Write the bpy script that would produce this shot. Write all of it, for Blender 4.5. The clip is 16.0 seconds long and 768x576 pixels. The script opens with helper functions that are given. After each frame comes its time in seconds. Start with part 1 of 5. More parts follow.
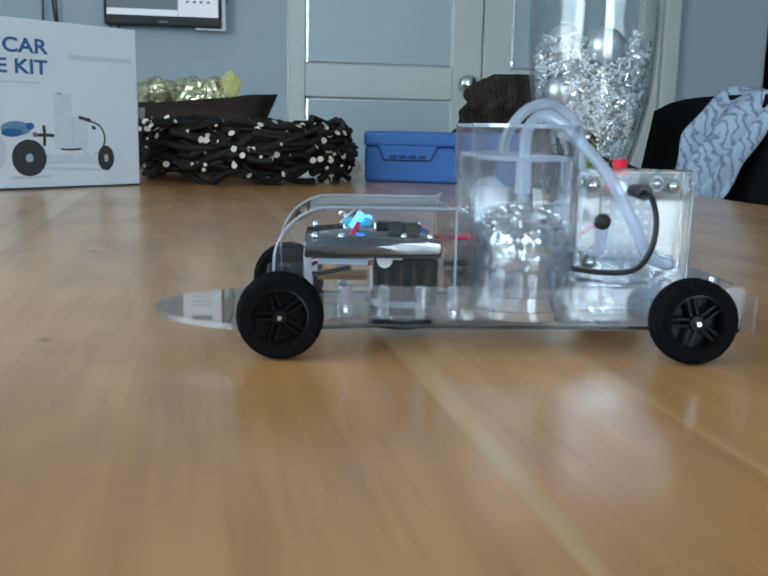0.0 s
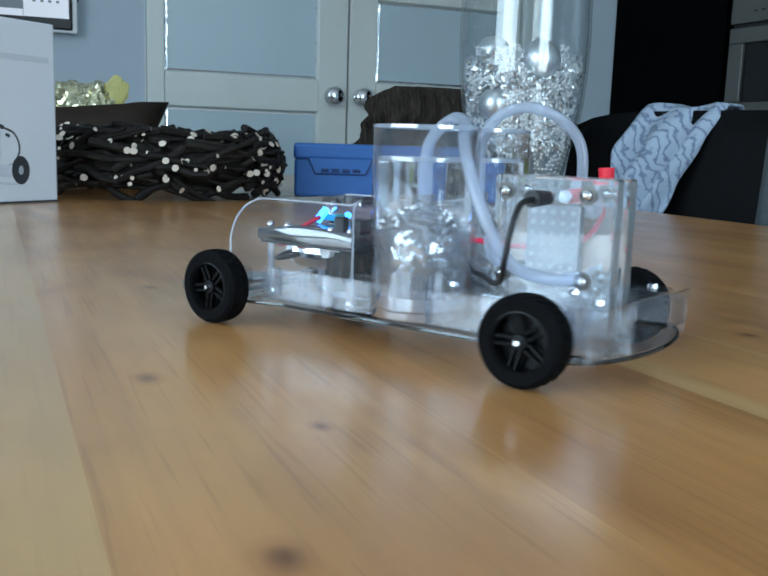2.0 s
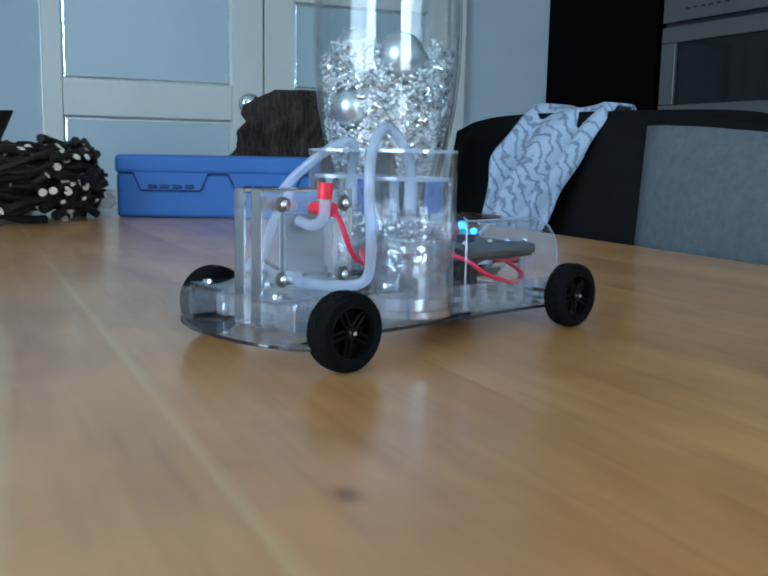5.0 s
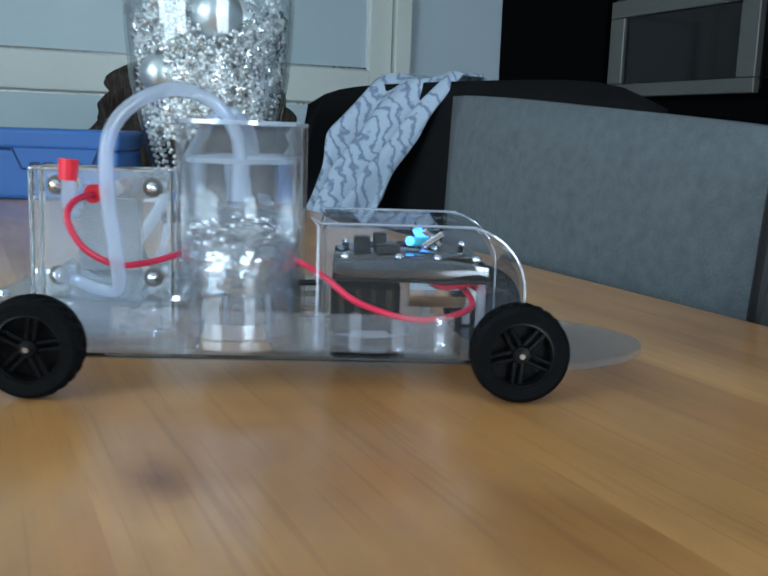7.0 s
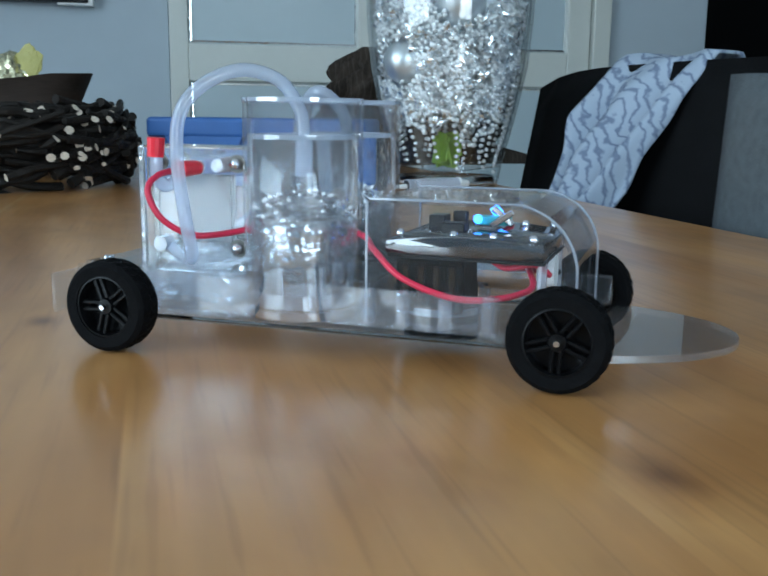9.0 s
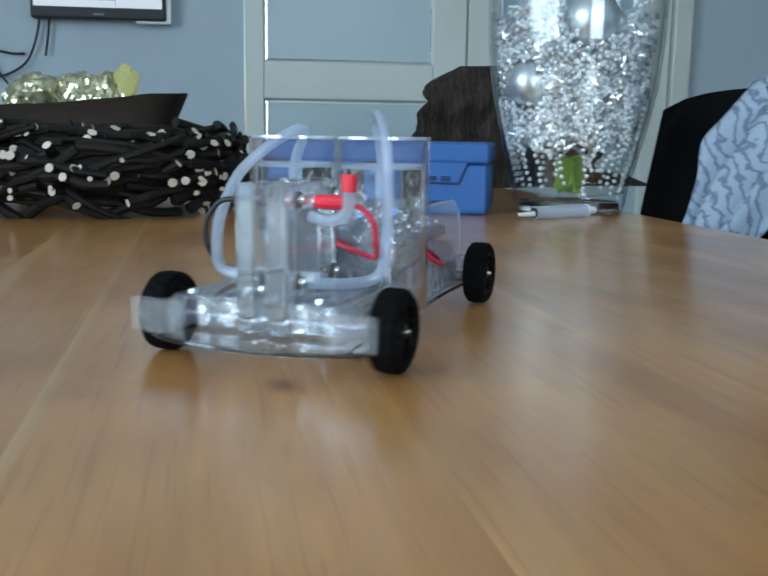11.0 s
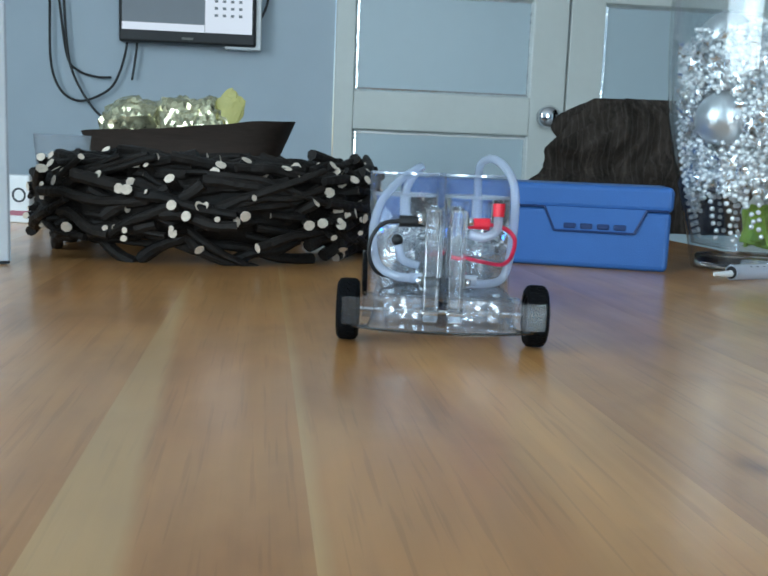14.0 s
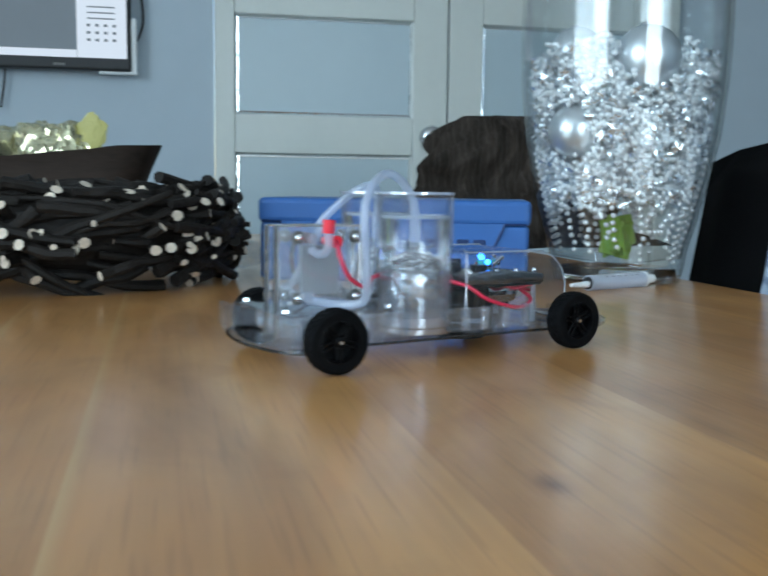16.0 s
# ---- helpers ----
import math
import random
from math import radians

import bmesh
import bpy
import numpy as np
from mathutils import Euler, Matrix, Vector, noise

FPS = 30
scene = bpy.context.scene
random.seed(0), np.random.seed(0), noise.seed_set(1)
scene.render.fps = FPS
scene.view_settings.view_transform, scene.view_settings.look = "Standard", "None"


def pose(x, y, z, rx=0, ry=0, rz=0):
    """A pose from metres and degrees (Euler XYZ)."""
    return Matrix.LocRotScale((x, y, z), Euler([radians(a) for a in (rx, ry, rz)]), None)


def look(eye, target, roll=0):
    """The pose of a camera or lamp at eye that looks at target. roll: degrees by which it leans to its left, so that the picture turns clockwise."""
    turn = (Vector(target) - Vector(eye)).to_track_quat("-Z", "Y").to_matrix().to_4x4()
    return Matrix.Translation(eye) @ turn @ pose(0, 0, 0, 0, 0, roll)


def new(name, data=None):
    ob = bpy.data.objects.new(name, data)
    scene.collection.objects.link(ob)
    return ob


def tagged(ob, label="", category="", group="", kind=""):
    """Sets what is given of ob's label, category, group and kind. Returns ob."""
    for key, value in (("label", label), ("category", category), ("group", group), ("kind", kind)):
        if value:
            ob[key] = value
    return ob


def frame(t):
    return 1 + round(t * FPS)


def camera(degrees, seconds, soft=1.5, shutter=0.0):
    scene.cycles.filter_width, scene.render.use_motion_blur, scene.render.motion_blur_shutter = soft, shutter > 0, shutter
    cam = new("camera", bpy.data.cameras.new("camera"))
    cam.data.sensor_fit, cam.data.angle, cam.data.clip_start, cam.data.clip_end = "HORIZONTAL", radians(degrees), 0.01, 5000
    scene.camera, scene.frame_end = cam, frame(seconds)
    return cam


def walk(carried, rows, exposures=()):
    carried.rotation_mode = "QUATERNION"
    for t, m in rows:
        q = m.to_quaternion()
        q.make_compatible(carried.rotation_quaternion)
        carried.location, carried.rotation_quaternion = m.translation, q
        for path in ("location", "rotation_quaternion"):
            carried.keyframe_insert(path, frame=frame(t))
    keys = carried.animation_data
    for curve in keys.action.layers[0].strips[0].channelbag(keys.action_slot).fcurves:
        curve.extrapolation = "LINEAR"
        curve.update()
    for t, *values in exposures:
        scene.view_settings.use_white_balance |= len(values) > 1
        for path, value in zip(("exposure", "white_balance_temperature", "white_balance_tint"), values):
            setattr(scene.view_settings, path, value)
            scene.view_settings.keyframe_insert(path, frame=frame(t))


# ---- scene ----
cam = camera(46.2, 16.0, soft=1.8, shutter=0.6)
CAM_ROWS = [
    (0, look((-0.1101, -0.3063, 0.8333), (0.0494, 0.6651, 0.6575), 1.20)),
    (0.5, look((-0.1605, -0.2756, 0.8327), (0.0458, 0.6899, 0.6741), 0.66)),
    (1, look((-0.1853, -0.2512, 0.8389), (0.0411, 0.7117, 0.6922), -0.04)),
    (1.5, look((-0.2452, -0.2175, 0.8407), (0.0455, 0.7256, 0.6797), 0.94)),
    (2, look((-0.2543, -0.1837, 0.8278), (0.0969, 0.7394, 0.6709), 1.85)),
    (2.5, look((-0.2564, -0.1566, 0.8320), (0.1005, 0.7659, 0.6849), 1.79)),
    (3, look((-0.2393, -0.1451, 0.8314), (0.1403, 0.7673, 0.6783), 1.66)),
    (3.5, look((-0.2109, -0.1331, 0.8382), (0.1630, 0.7832, 0.6943), 1.66)),
    (4, look((-0.1584, -0.1208, 0.8354), (0.2345, 0.7867, 0.6864), 0.92)),
    (6.5, look((0.1599, -0.0250, 0.8328), (0.5143, 0.8987, 0.6869), 1.42)),
    (7, look((0.2128, -0.0258, 0.8325), (0.5897, 0.8852, 0.6649), 1.88)),
    (7.5, look((0.2176, -0.0249, 0.8255), (0.5630, 0.8978, 0.6542), 1.26)),
    (8, look((0.1958, -0.0164, 0.8249), (0.4489, 0.9312, 0.6302), 1.05)),
    (10.5, look((0.0804, 0.0416, 0.8383), (0.2528, 1.0120, 0.6693), 0.64)),
    (11, look((0.0665, 0.0614, 0.8374), (0.2152, 1.0354, 0.6667), 0.82)),
    (11.5, look((0.0522, 0.0923, 0.8364), (0.1769, 1.0691, 0.6620), 0.88)),
    (12, look((0.0380, 0.1236, 0.8376), (0.1669, 1.1025, 0.6793), 1.37)),
    (12.5, look((0.0215, 0.1528, 0.8384), (0.1205, 1.1381, 0.6988), 0.96)),
    (13, look((0.0050, 0.1787, 0.8377), (0.0774, 1.1655, 0.6930), 1.82)),
    (13.5, look((-0.0017, 0.1892, 0.8384), (0.0736, 1.1765, 0.6983), 1.92)),
    (14, look((-0.0091, 0.2129, 0.8407), (0.0799, 1.1993, 0.7019), 2.20)),
    (14.5, look((-0.0089, 0.2126, 0.8378), (0.0969, 1.1987, 0.7097), 1.61)),
    (15, look((0.0029, 0.2158, 0.8367), (0.1250, 1.2009, 0.7163), 1.24)),
    (15.5, look((0.0149, 0.2187, 0.8395), (0.1580, 1.2020, 0.7274), 0.93)),
    (16, look((0.0330, 0.2287, 0.8376), (0.2272, 1.2034, 0.7268), 0.69)),
]
# model car: seconds, place of its rear axle, heading in degrees
CAR_ROWS = [
    (0, 0.0579, 0.0403, 174.68),
    (0.5, 0.0194, 0.0515, 170.21),
    (1, -0.0262, 0.0623, 158.28),
    (1.5, -0.0463, 0.0793, 149.11),
    (2, -0.0685, 0.0959, 123.62),
    (2.5, -0.0767, 0.1355, 106.69),
    (3, -0.0773, 0.1653, 83.70),
    (3.5, -0.0597, 0.2063, 62.98),
    (4, -0.0296, 0.2423, 43.79),
    (6.5, 0.2103, 0.3059, -7.60),
    (7, 0.2326, 0.3050, -20.08),
    (7.5, 0.2270, 0.3034, -32.92),
    (8, 0.2041, 0.3231, -46.96),
    (10.5, 0.0642, 0.3813, 35.76),
    (11, 0.0771, 0.4010, 61.30),
    (11.5, 0.0904, 0.4460, 83.47),
    (12, 0.0911, 0.4911, 101.07),
    (12.5, 0.0828, 0.5434, 109.89),
    (13, 0.0699, 0.5920, 114.29),
    (13.5, 0.0613, 0.6186, 107.22),
    (14, 0.0611, 0.6609, 83.86),
    (14.5, 0.0650, 0.6762, 67.60),
    (15, 0.0717, 0.6840, 47.62),
    (15.5, 0.0797, 0.6950, 31.39),
    (16, 0.0775, 0.6858, 18.38),
]
walk(cam, CAM_ROWS, ((0.0, -0.18, 6500, 10), (0.5, -0.06, 6250, 10), (1.5, -0.14, 6200, 10), (3.0, -0.16, 6200, 10), (3.5, -0.12, 5900, 10), (4.0, -0.04, 5850, 10), (6.5, -0.1, 6200, 10), (7.0, -0.02, 6450, 10), (7.5, 0.36, 6350, 10), (8.2, 0.12, 6300, 10), (10.5, -0.2, 6400, 10), (11.0, -0.06, 6350, 10), (11.5, -0.14, 6200, 10), (12.0, 0.0, 6050, 10), (12.5, -0.02, 6050, 10), (13.0, -0.02, 6300, 10), (14.4, 0.08, 6400, 10), (16.0, 0.08, 6400, 10)))

# ---- light ----
world = bpy.data.worlds.new("world")
scene.world = world
world.use_nodes = True
wn = world.node_tree
sky = wn.nodes.new("ShaderNodeTexSky")
sky.sky_type = "NISHITA"
sky.sun_disc = False
sky.sun_elevation, sky.sun_rotation = radians(35), radians(200)
wn.nodes["Background"].inputs["Strength"].default_value = 0.12
wn.links.new(sky.outputs["Color"], wn.nodes["Background"].inputs["Color"])


def area_lamp(name, sx, sy, power, m, color):
    data = bpy.data.lights.new(name, "AREA")
    data.shape, data.size, data.size_y, data.energy, data.color = "RECTANGLE", sx, sy, power, color
    ob = new(name, data)
    ob.matrix_world = m
    return ob


# the room: x from -2.2 to 3.0, y from -2.6 to 2.86
ROOM_L, ROOM_R, ROOM_B, ROOM_F, ROOM_H = -2.2, 3.0, -2.6, 2.86, 2.5
DAY = (0.665, 0.87, 1.0)
area_lamp("window_light", 2.5, 1.7, 89, look((ROOM_L - 0.06, -0.6, 1.55), (0, -0.6, 1.45)), DAY)
area_lamp("window_light", 1.1, 1.7, 60, look((0.75, ROOM_B - 0.06, 1.55), (0.75, 0, 1.45)), DAY)

# ---- materials ----


def material(name, color, rough=0.5, metal=0.0, spread=0.12, scale=8.0, bump=0.0, bump_scale=60.0, spec=0.5, coords="Object", per_object=0.0, trans=0.0, ior=1.45, alpha=1.0, emit=None, stretch=(1, 1, 1), detail=4.0):
    m = bpy.data.materials.new(name)
    m.use_nodes = True
    nt = m.node_tree
    p = nt.nodes["Principled BSDF"]
    p.inputs["Roughness"].default_value = rough
    p.inputs["Metallic"].default_value = metal
    p.inputs["Specular IOR Level"].default_value = spec
    p.inputs["Transmission Weight"].default_value = trans
    p.inputs["IOR"].default_value = ior
    p.inputs["Alpha"].default_value = alpha
    p.inputs["Base Color"].default_value = (*color, 1)
    if emit:
        p.inputs["Emission Color"].default_value = (*emit[0], 1)
        p.inputs["Emission Strength"].default_value = emit[1]
    tc = nt.nodes.new("ShaderNodeTexCoord")
    mp = nt.nodes.new("ShaderNodeMapping")
    mp.inputs["Scale"].default_value = stretch
    nt.links.new(tc.outputs[coords], mp.inputs["Vector"])
    if spread > 0:
        n1 = nt.nodes.new("ShaderNodeTexNoise")
        n1.inputs["Scale"].default_value, n1.inputs["Detail"].default_value = scale, detail
        nt.links.new(mp.outputs["Vector"], n1.inputs["Vector"])
        n2 = nt.nodes.new("ShaderNodeTexNoise")
        n2.inputs["Scale"].default_value, n2.inputs["Detail"].default_value = scale * 9, 2.0
        nt.links.new(mp.outputs["Vector"], n2.inputs["Vector"])
        mx = nt.nodes.new("ShaderNodeMath")
        mx.operation = "MULTIPLY_ADD"
        nt.links.new(n2.outputs["Fac"], mx.inputs[0])
        mx.inputs[1].default_value = 0.4
        nt.links.new(n1.outputs["Fac"], mx.inputs[2])
        last = mx.outputs[0]
        if per_object:
            oi = nt.nodes.new("ShaderNodeObjectInfo")
            m2 = nt.nodes.new("ShaderNodeMath")
            m2.operation = "MULTIPLY_ADD"
            nt.links.new(oi.outputs["Random"], m2.inputs[0])
            m2.inputs[1].default_value = per_object
            nt.links.new(last, m2.inputs[2])
            last = m2.outputs[0]
        ramp = nt.nodes.new("ShaderNodeValToRGB")
        ramp.color_ramp.elements[0].position, ramp.color_ramp.elements[1].position = 0.35, 1.05 + per_object
        ramp.color_ramp.elements[0].color = (*[max(0, c * (1 - spread)) for c in color], 1)
        ramp.color_ramp.elements[1].color = (*[min(1, c * (1 + spread)) for c in color], 1)
        nt.links.new(last, ramp.inputs["Fac"])
        nt.links.new(ramp.outputs["Color"], p.inputs["Base Color"])
    if bump > 0:
        nb = nt.nodes.new("ShaderNodeTexNoise")
        nb.inputs["Scale"].default_value, nb.inputs["Detail"].default_value = bump_scale, 3.0
        nt.links.new(mp.outputs["Vector"], nb.inputs["Vector"])
        b = nt.nodes.new("ShaderNodeBump")
        b.inputs["Strength"].default_value, b.inputs["Distance"].default_value = bump, 0.002
        nt.links.new(nb.outputs["Fac"], b.inputs["Height"])
        nt.links.new(b.outputs["Normal"], p.inputs["Normal"])
    return m


def thin_clear(name, tint, gloss=0.06, rough=0.02, milk=0.0, ripple=0.0, ripple_scale=250.0):
    """A thin clear sheet: see-through, with a gloss that grows at grazing angles."""
    m = bpy.data.materials.new(name)
    m.use_nodes = True
    nt = m.node_tree
    nt.nodes.clear()
    out = nt.nodes.new("ShaderNodeOutputMaterial")
    tr = nt.nodes.new("ShaderNodeBsdfTransparent")
    tr.inputs["Color"].default_value = (*tint, 1)
    gl = nt.nodes.new("ShaderNodeBsdfGlossy")
    gl.inputs["Roughness"].default_value = rough
    if ripple:
        tc, nz, bp = nt.nodes.new("ShaderNodeTexCoord"), nt.nodes.new("ShaderNodeTexNoise"), nt.nodes.new("ShaderNodeBump")
        nz.inputs["Scale"].default_value, nz.inputs["Detail"].default_value = ripple_scale, 1.0
        bp.inputs["Strength"].default_value, bp.inputs["Distance"].default_value = ripple, 0.002
        nt.links.new(tc.outputs["Object"], nz.inputs["Vector"])
        nt.links.new(nz.outputs["Fac"], bp.inputs["Height"])
        nt.links.new(bp.outputs["Normal"], gl.inputs["Normal"])
    lw = nt.nodes.new("ShaderNodeLayerWeight")
    pw = nt.nodes.new("ShaderNodeMath")
    pw.operation = "POWER"
    pw.inputs[1].default_value = 4.0
    nt.links.new(lw.outputs["Facing"], pw.inputs[0])
    fr = nt.nodes.new("ShaderNodeMapRange")
    fr.inputs[3].default_value, fr.inputs[4].default_value = gloss, 0.75
    nt.links.new(pw.outputs[0], fr.inputs[0])
    mx = nt.nodes.new("ShaderNodeMixShader")
    nt.links.new(fr.outputs[0], mx.inputs["Fac"])
    last = tr.outputs["BSDF"]
    if milk:
        df = nt.nodes.new("ShaderNodeBsdfTranslucent")
        df.inputs["Color"].default_value = (0.85, 0.9, 1.0, 1)
        d2 = nt.nodes.new("ShaderNodeBsdfDiffuse")
        d2.inputs["Color"].default_value = (0.85, 0.9, 1.0, 1)
        ad = nt.nodes.new("ShaderNodeMixShader")
        nt.links.new(df.outputs["BSDF"], ad.inputs[1])
        nt.links.new(d2.outputs["BSDF"], ad.inputs[2])
        m0 = nt.nodes.new("ShaderNodeMixShader")
        m0.inputs["Fac"].default_value = milk
        nt.links.new(last, m0.inputs[1])
        nt.links.new(ad.outputs["Shader"], m0.inputs[2])
        last = m0.outputs["Shader"]
    nt.links.new(last, mx.inputs[1])
    nt.links.new(gl.outputs["BSDF"], mx.inputs[2])
    nt.links.new(mx.outputs["Shader"], out.inputs["Surface"])
    return m


def wood_material(name, dark, light, sapwood=None, knots=()):
    """Varnished oak: long grain along local y, pores and knots; each plank differs. sapwood: (x of its edge, slope, side)."""
    m = bpy.data.materials.new(name)
    m.use_nodes = True
    nt = m.node_tree
    N, L = nt.nodes, nt.links
    p = N["Principled BSDF"]
    p.inputs["Roughness"].default_value = 0.3
    p.inputs["Coat Weight"].default_value = 0.68
    p.inputs["Coat Roughness"].default_value = 0.19
    tc, oi = N.new("ShaderNodeTexCoord"), N.new("ShaderNodeObjectInfo")
    off = N.new("ShaderNodeVectorMath")
    off.operation = "MULTIPLY_ADD"
    cmb = N.new("ShaderNodeCombineXYZ")
    for i in range(3):
        L.new(oi.outputs["Random"], cmb.inputs[i])
    L.new(cmb.outputs[0], off.inputs[0])
    off.inputs[1].default_value = (3.1, 17.0, 2.3)
    L.new(tc.outputs["Object"], off.inputs[2])

    def noise_at(scale, stretch, detail, distort=0.0):
        mp = N.new("ShaderNodeMapping")
        mp.inputs["Scale"].default_value = stretch
        L.new(off.outputs[0], mp.inputs["Vector"])
        n = N.new("ShaderNodeTexNoise")
        n.inputs["Scale"].default_value, n.inputs["Detail"].default_value, n.inputs["Distortion"].default_value = scale, detail, distort
        L.new(mp.outputs["Vector"], n.inputs["Vector"])
        return n.outputs["Fac"]

    def blend(a, b, fac, mode="MIX"):
        mx = N.new("ShaderNodeMix")
        mx.data_type, mx.blend_type = "RGBA", mode
        for sock, v in ((mx.inputs[0], fac), (mx.inputs[6], a), (mx.inputs[7], b)):
            if isinstance(v, (tuple, float, int)):
                sock.default_value = v
            else:
                L.new(v, sock)
        return mx.outputs[2]

    def ramp(fac, stops):
        r = N.new("ShaderNodeValToRGB")
        while len(r.color_ramp.elements) < len(stops):
            r.color_ramp.elements.new(0.5)
        for e, (pos, c) in zip(r.color_ramp.elements, stops):
            e.position, e.color = pos, (*c, 1)
        L.new(fac, r.inputs["Fac"])
        return r.outputs["Color"]

    mid = tuple((a + b) / 2 for a, b in zip(dark, light))
    broad = ramp(noise_at(9.0, (1, 0.34, 1), 5, 1.2), ((0.36, dark), (0.5, mid), (0.64, light)))
    mottle = ramp(noise_at(20.0, (1, 0.55, 1), 4, 0.7), ((0.32, (0.72, 0.66, 0.6)), (0.5, (1, 1, 1)), (0.7, (1.18, 1.1, 1.0))))
    grain = ramp(noise_at(120.0, (1, 0.035, 1), 4), ((0.35, (0.62, 0.6, 0.58)), (0.6, (1, 1, 1))))
    pores = ramp(noise_at(420.0, (1, 0.03, 1), 2), ((0.34, (0.55, 0.5, 0.46)), (0.42, (1, 1, 1))))
    broad = blend(broad, mottle, 0.5, "MULTIPLY")
    col = blend(broad, grain, 0.28, "MULTIPLY")
    col = blend(col, pores, 0.3, "MULTIPLY")
    # knots: (x, y, radius) in the plank's space
    warp = noise_at(40.0, (1, 1, 1), 2)
    for kx, ky, kr in knots:
        sub = N.new("ShaderNodeVectorMath")
        sub.operation = "SUBTRACT"
        L.new(tc.outputs["Object"], sub.inputs[0])
        sub.inputs[1].default_value = (kx, ky, 0)
        scl = N.new("ShaderNodeVectorMath")
        scl.operation = "MULTIPLY"
        L.new(sub.outputs[0], scl.inputs[0])
        scl.inputs[1].default_value = (1.0 / kr, 0.62 / kr, 0)
        ln = N.new("ShaderNodeVectorMath")
        ln.operation = "LENGTH"
        L.new(scl.outputs[0], ln.inputs[0])
        ad = N.new("ShaderNodeMath")
        ad.operation = "MULTIPLY_ADD"
        L.new(warp, ad.inputs[0])
        ad.inputs[1].default_value = 1.1
        L.new(ln.outputs["Value"], ad.inputs[2])
        shade = ramp(ad.outputs[0], ((0.0, (0.16, 0.11, 0.08)), (0.42, (0.46, 0.37, 0.31)), (0.72, (0.86, 0.81, 0.76)), (1.0, (1, 1, 1))))
        half = N.new("ShaderNodeMath")
        half.operation = "MULTIPLY"
        L.new(ad.outputs[0], half.inputs[0])
        half.inputs[1].default_value = 0.5
        L.new(half.outputs[0], shade.node.inputs["Fac"])
        col = blend(col, shade, 1.0, "MULTIPLY")
    if sapwood:
        x0, slope, side, width = sapwood
        sep = N.new("ShaderNodeSeparateXYZ")
        L.new(tc.outputs["Object"], sep.inputs[0])
        ma = N.new("ShaderNodeMath")
        ma.operation = "MULTIPLY_ADD"
        mv = N.new("ShaderNodeMath")
        mv.operation = "SUBTRACT"
        L.new(sep.outputs[1], mv.inputs[0])
        mv.inputs[1].default_value = 0.34
        mb = N.new("ShaderNodeMath")
        mb.operation = "ABSOLUTE"
        L.new(mv.outputs[0], mb.inputs[0])
        L.new(mb.outputs[0], ma.inputs[0])
        ma.inputs[1].default_value, ma.inputs[2].default_value = slope, x0
        mw = N.new("ShaderNodeMath")
        mw.operation = "MULTIPLY_ADD"
        L.new(noise_at(14.0, (0.2, 1, 1), 3), mw.inputs[0])
        mw.inputs[1].default_value = width
        L.new(ma.outputs[0], mw.inputs[2])
        ms = N.new("ShaderNodeMath")
        ms.operation = "SUBTRACT"
        L.new(mw.outputs[0], ms.inputs[0])
        L.new(sep.outputs[0], ms.inputs[1])
        mm = N.new("ShaderNodeMapRange")
        L.new(ms.outputs[0], mm.inputs[0])
        mm.inputs[1].default_value, mm.inputs[2].default_value = -0.0025 * side, 0.0025 * side
        soft = N.new("ShaderNodeMath")
        soft.operation = "MULTIPLY"
        L.new(mm.outputs[0], soft.inputs[0])
        soft.inputs[1].default_value = 0.48
        col = blend(col, (0.66, 0.44, 0.205, 1), soft.outputs[0])
    L.new(col, p.inputs["Base Color"])
    rr = N.new("ShaderNodeMapRange")
    L.new(noise_at(30.0, (1, 0.3, 1), 3), rr.inputs[0])
    rr.inputs[3].default_value, rr.inputs[4].default_value = 0.24, 0.42
    L.new(rr.outputs[0], p.inputs["Roughness"])
    b = N.new("ShaderNodeBump")
    b.inputs["Strength"].default_value, b.inputs["Distance"].default_value = 0.12, 0.001
    L.new(noise_at(300.0, (1, 0.03, 1), 3), b.inputs["Height"])
    L.new(b.outputs["Normal"], p.inputs["Normal"])
    return m


OAK_D, OAK_L = (0.465, 0.204, 0.063), (0.65, 0.325, 0.115)
M_OAK = wood_material("varnished_oak", OAK_D, OAK_L)
# planks by their order across the table
PLANK_MATS = {
    2: wood_material("varnished_oak_pale", OAK_D, OAK_L, (0.034, 0.0, -1, 0.006)),
    3: wood_material("varnished_oak_knots", OAK_D, OAK_L, None, ((-0.023, 0.122, 0.0046), (-0.019, -0.017, 0.0053), (0.014, 0.057, 0.0033), (0.007, 0.307, 0.0040))),
    5: wood_material("varnished_oak_sapwood", OAK_D, OAK_L, (-0.0105, -0.049, 1, 0.008)),
    6: wood_material("varnished_oak_strip", OAK_D, OAK_L, (-0.0578, 0.0, 1, 0.006), ((0.0235, 0.363, 0.0059), (-0.0305, 0.122, 0.0040), (0.055, 0.397, 0.0033))),
    7: wood_material("varnished_oak_knot", OAK_D, OAK_L, None, ((-0.0255, 0.468, 0.0073),)),
    8: wood_material("varnished_oak_big_knot", OAK_D, OAK_L, None, ((-0.039, 0.17, 0.0112),)),
}
M_WALL = material("wall_paint", (0.44, 0.51, 0.565), 0.7, spread=0.04, scale=2, bump=0.05, bump_scale=300)
M_WHITE = material("white_lacquer", (0.62, 0.64, 0.6), 0.35, spread=0.04, scale=5)
M_FROST = material("frosted_glass", (0.44, 0.53, 0.57), 0.35, spread=0.03, scale=3, spec=0.6)
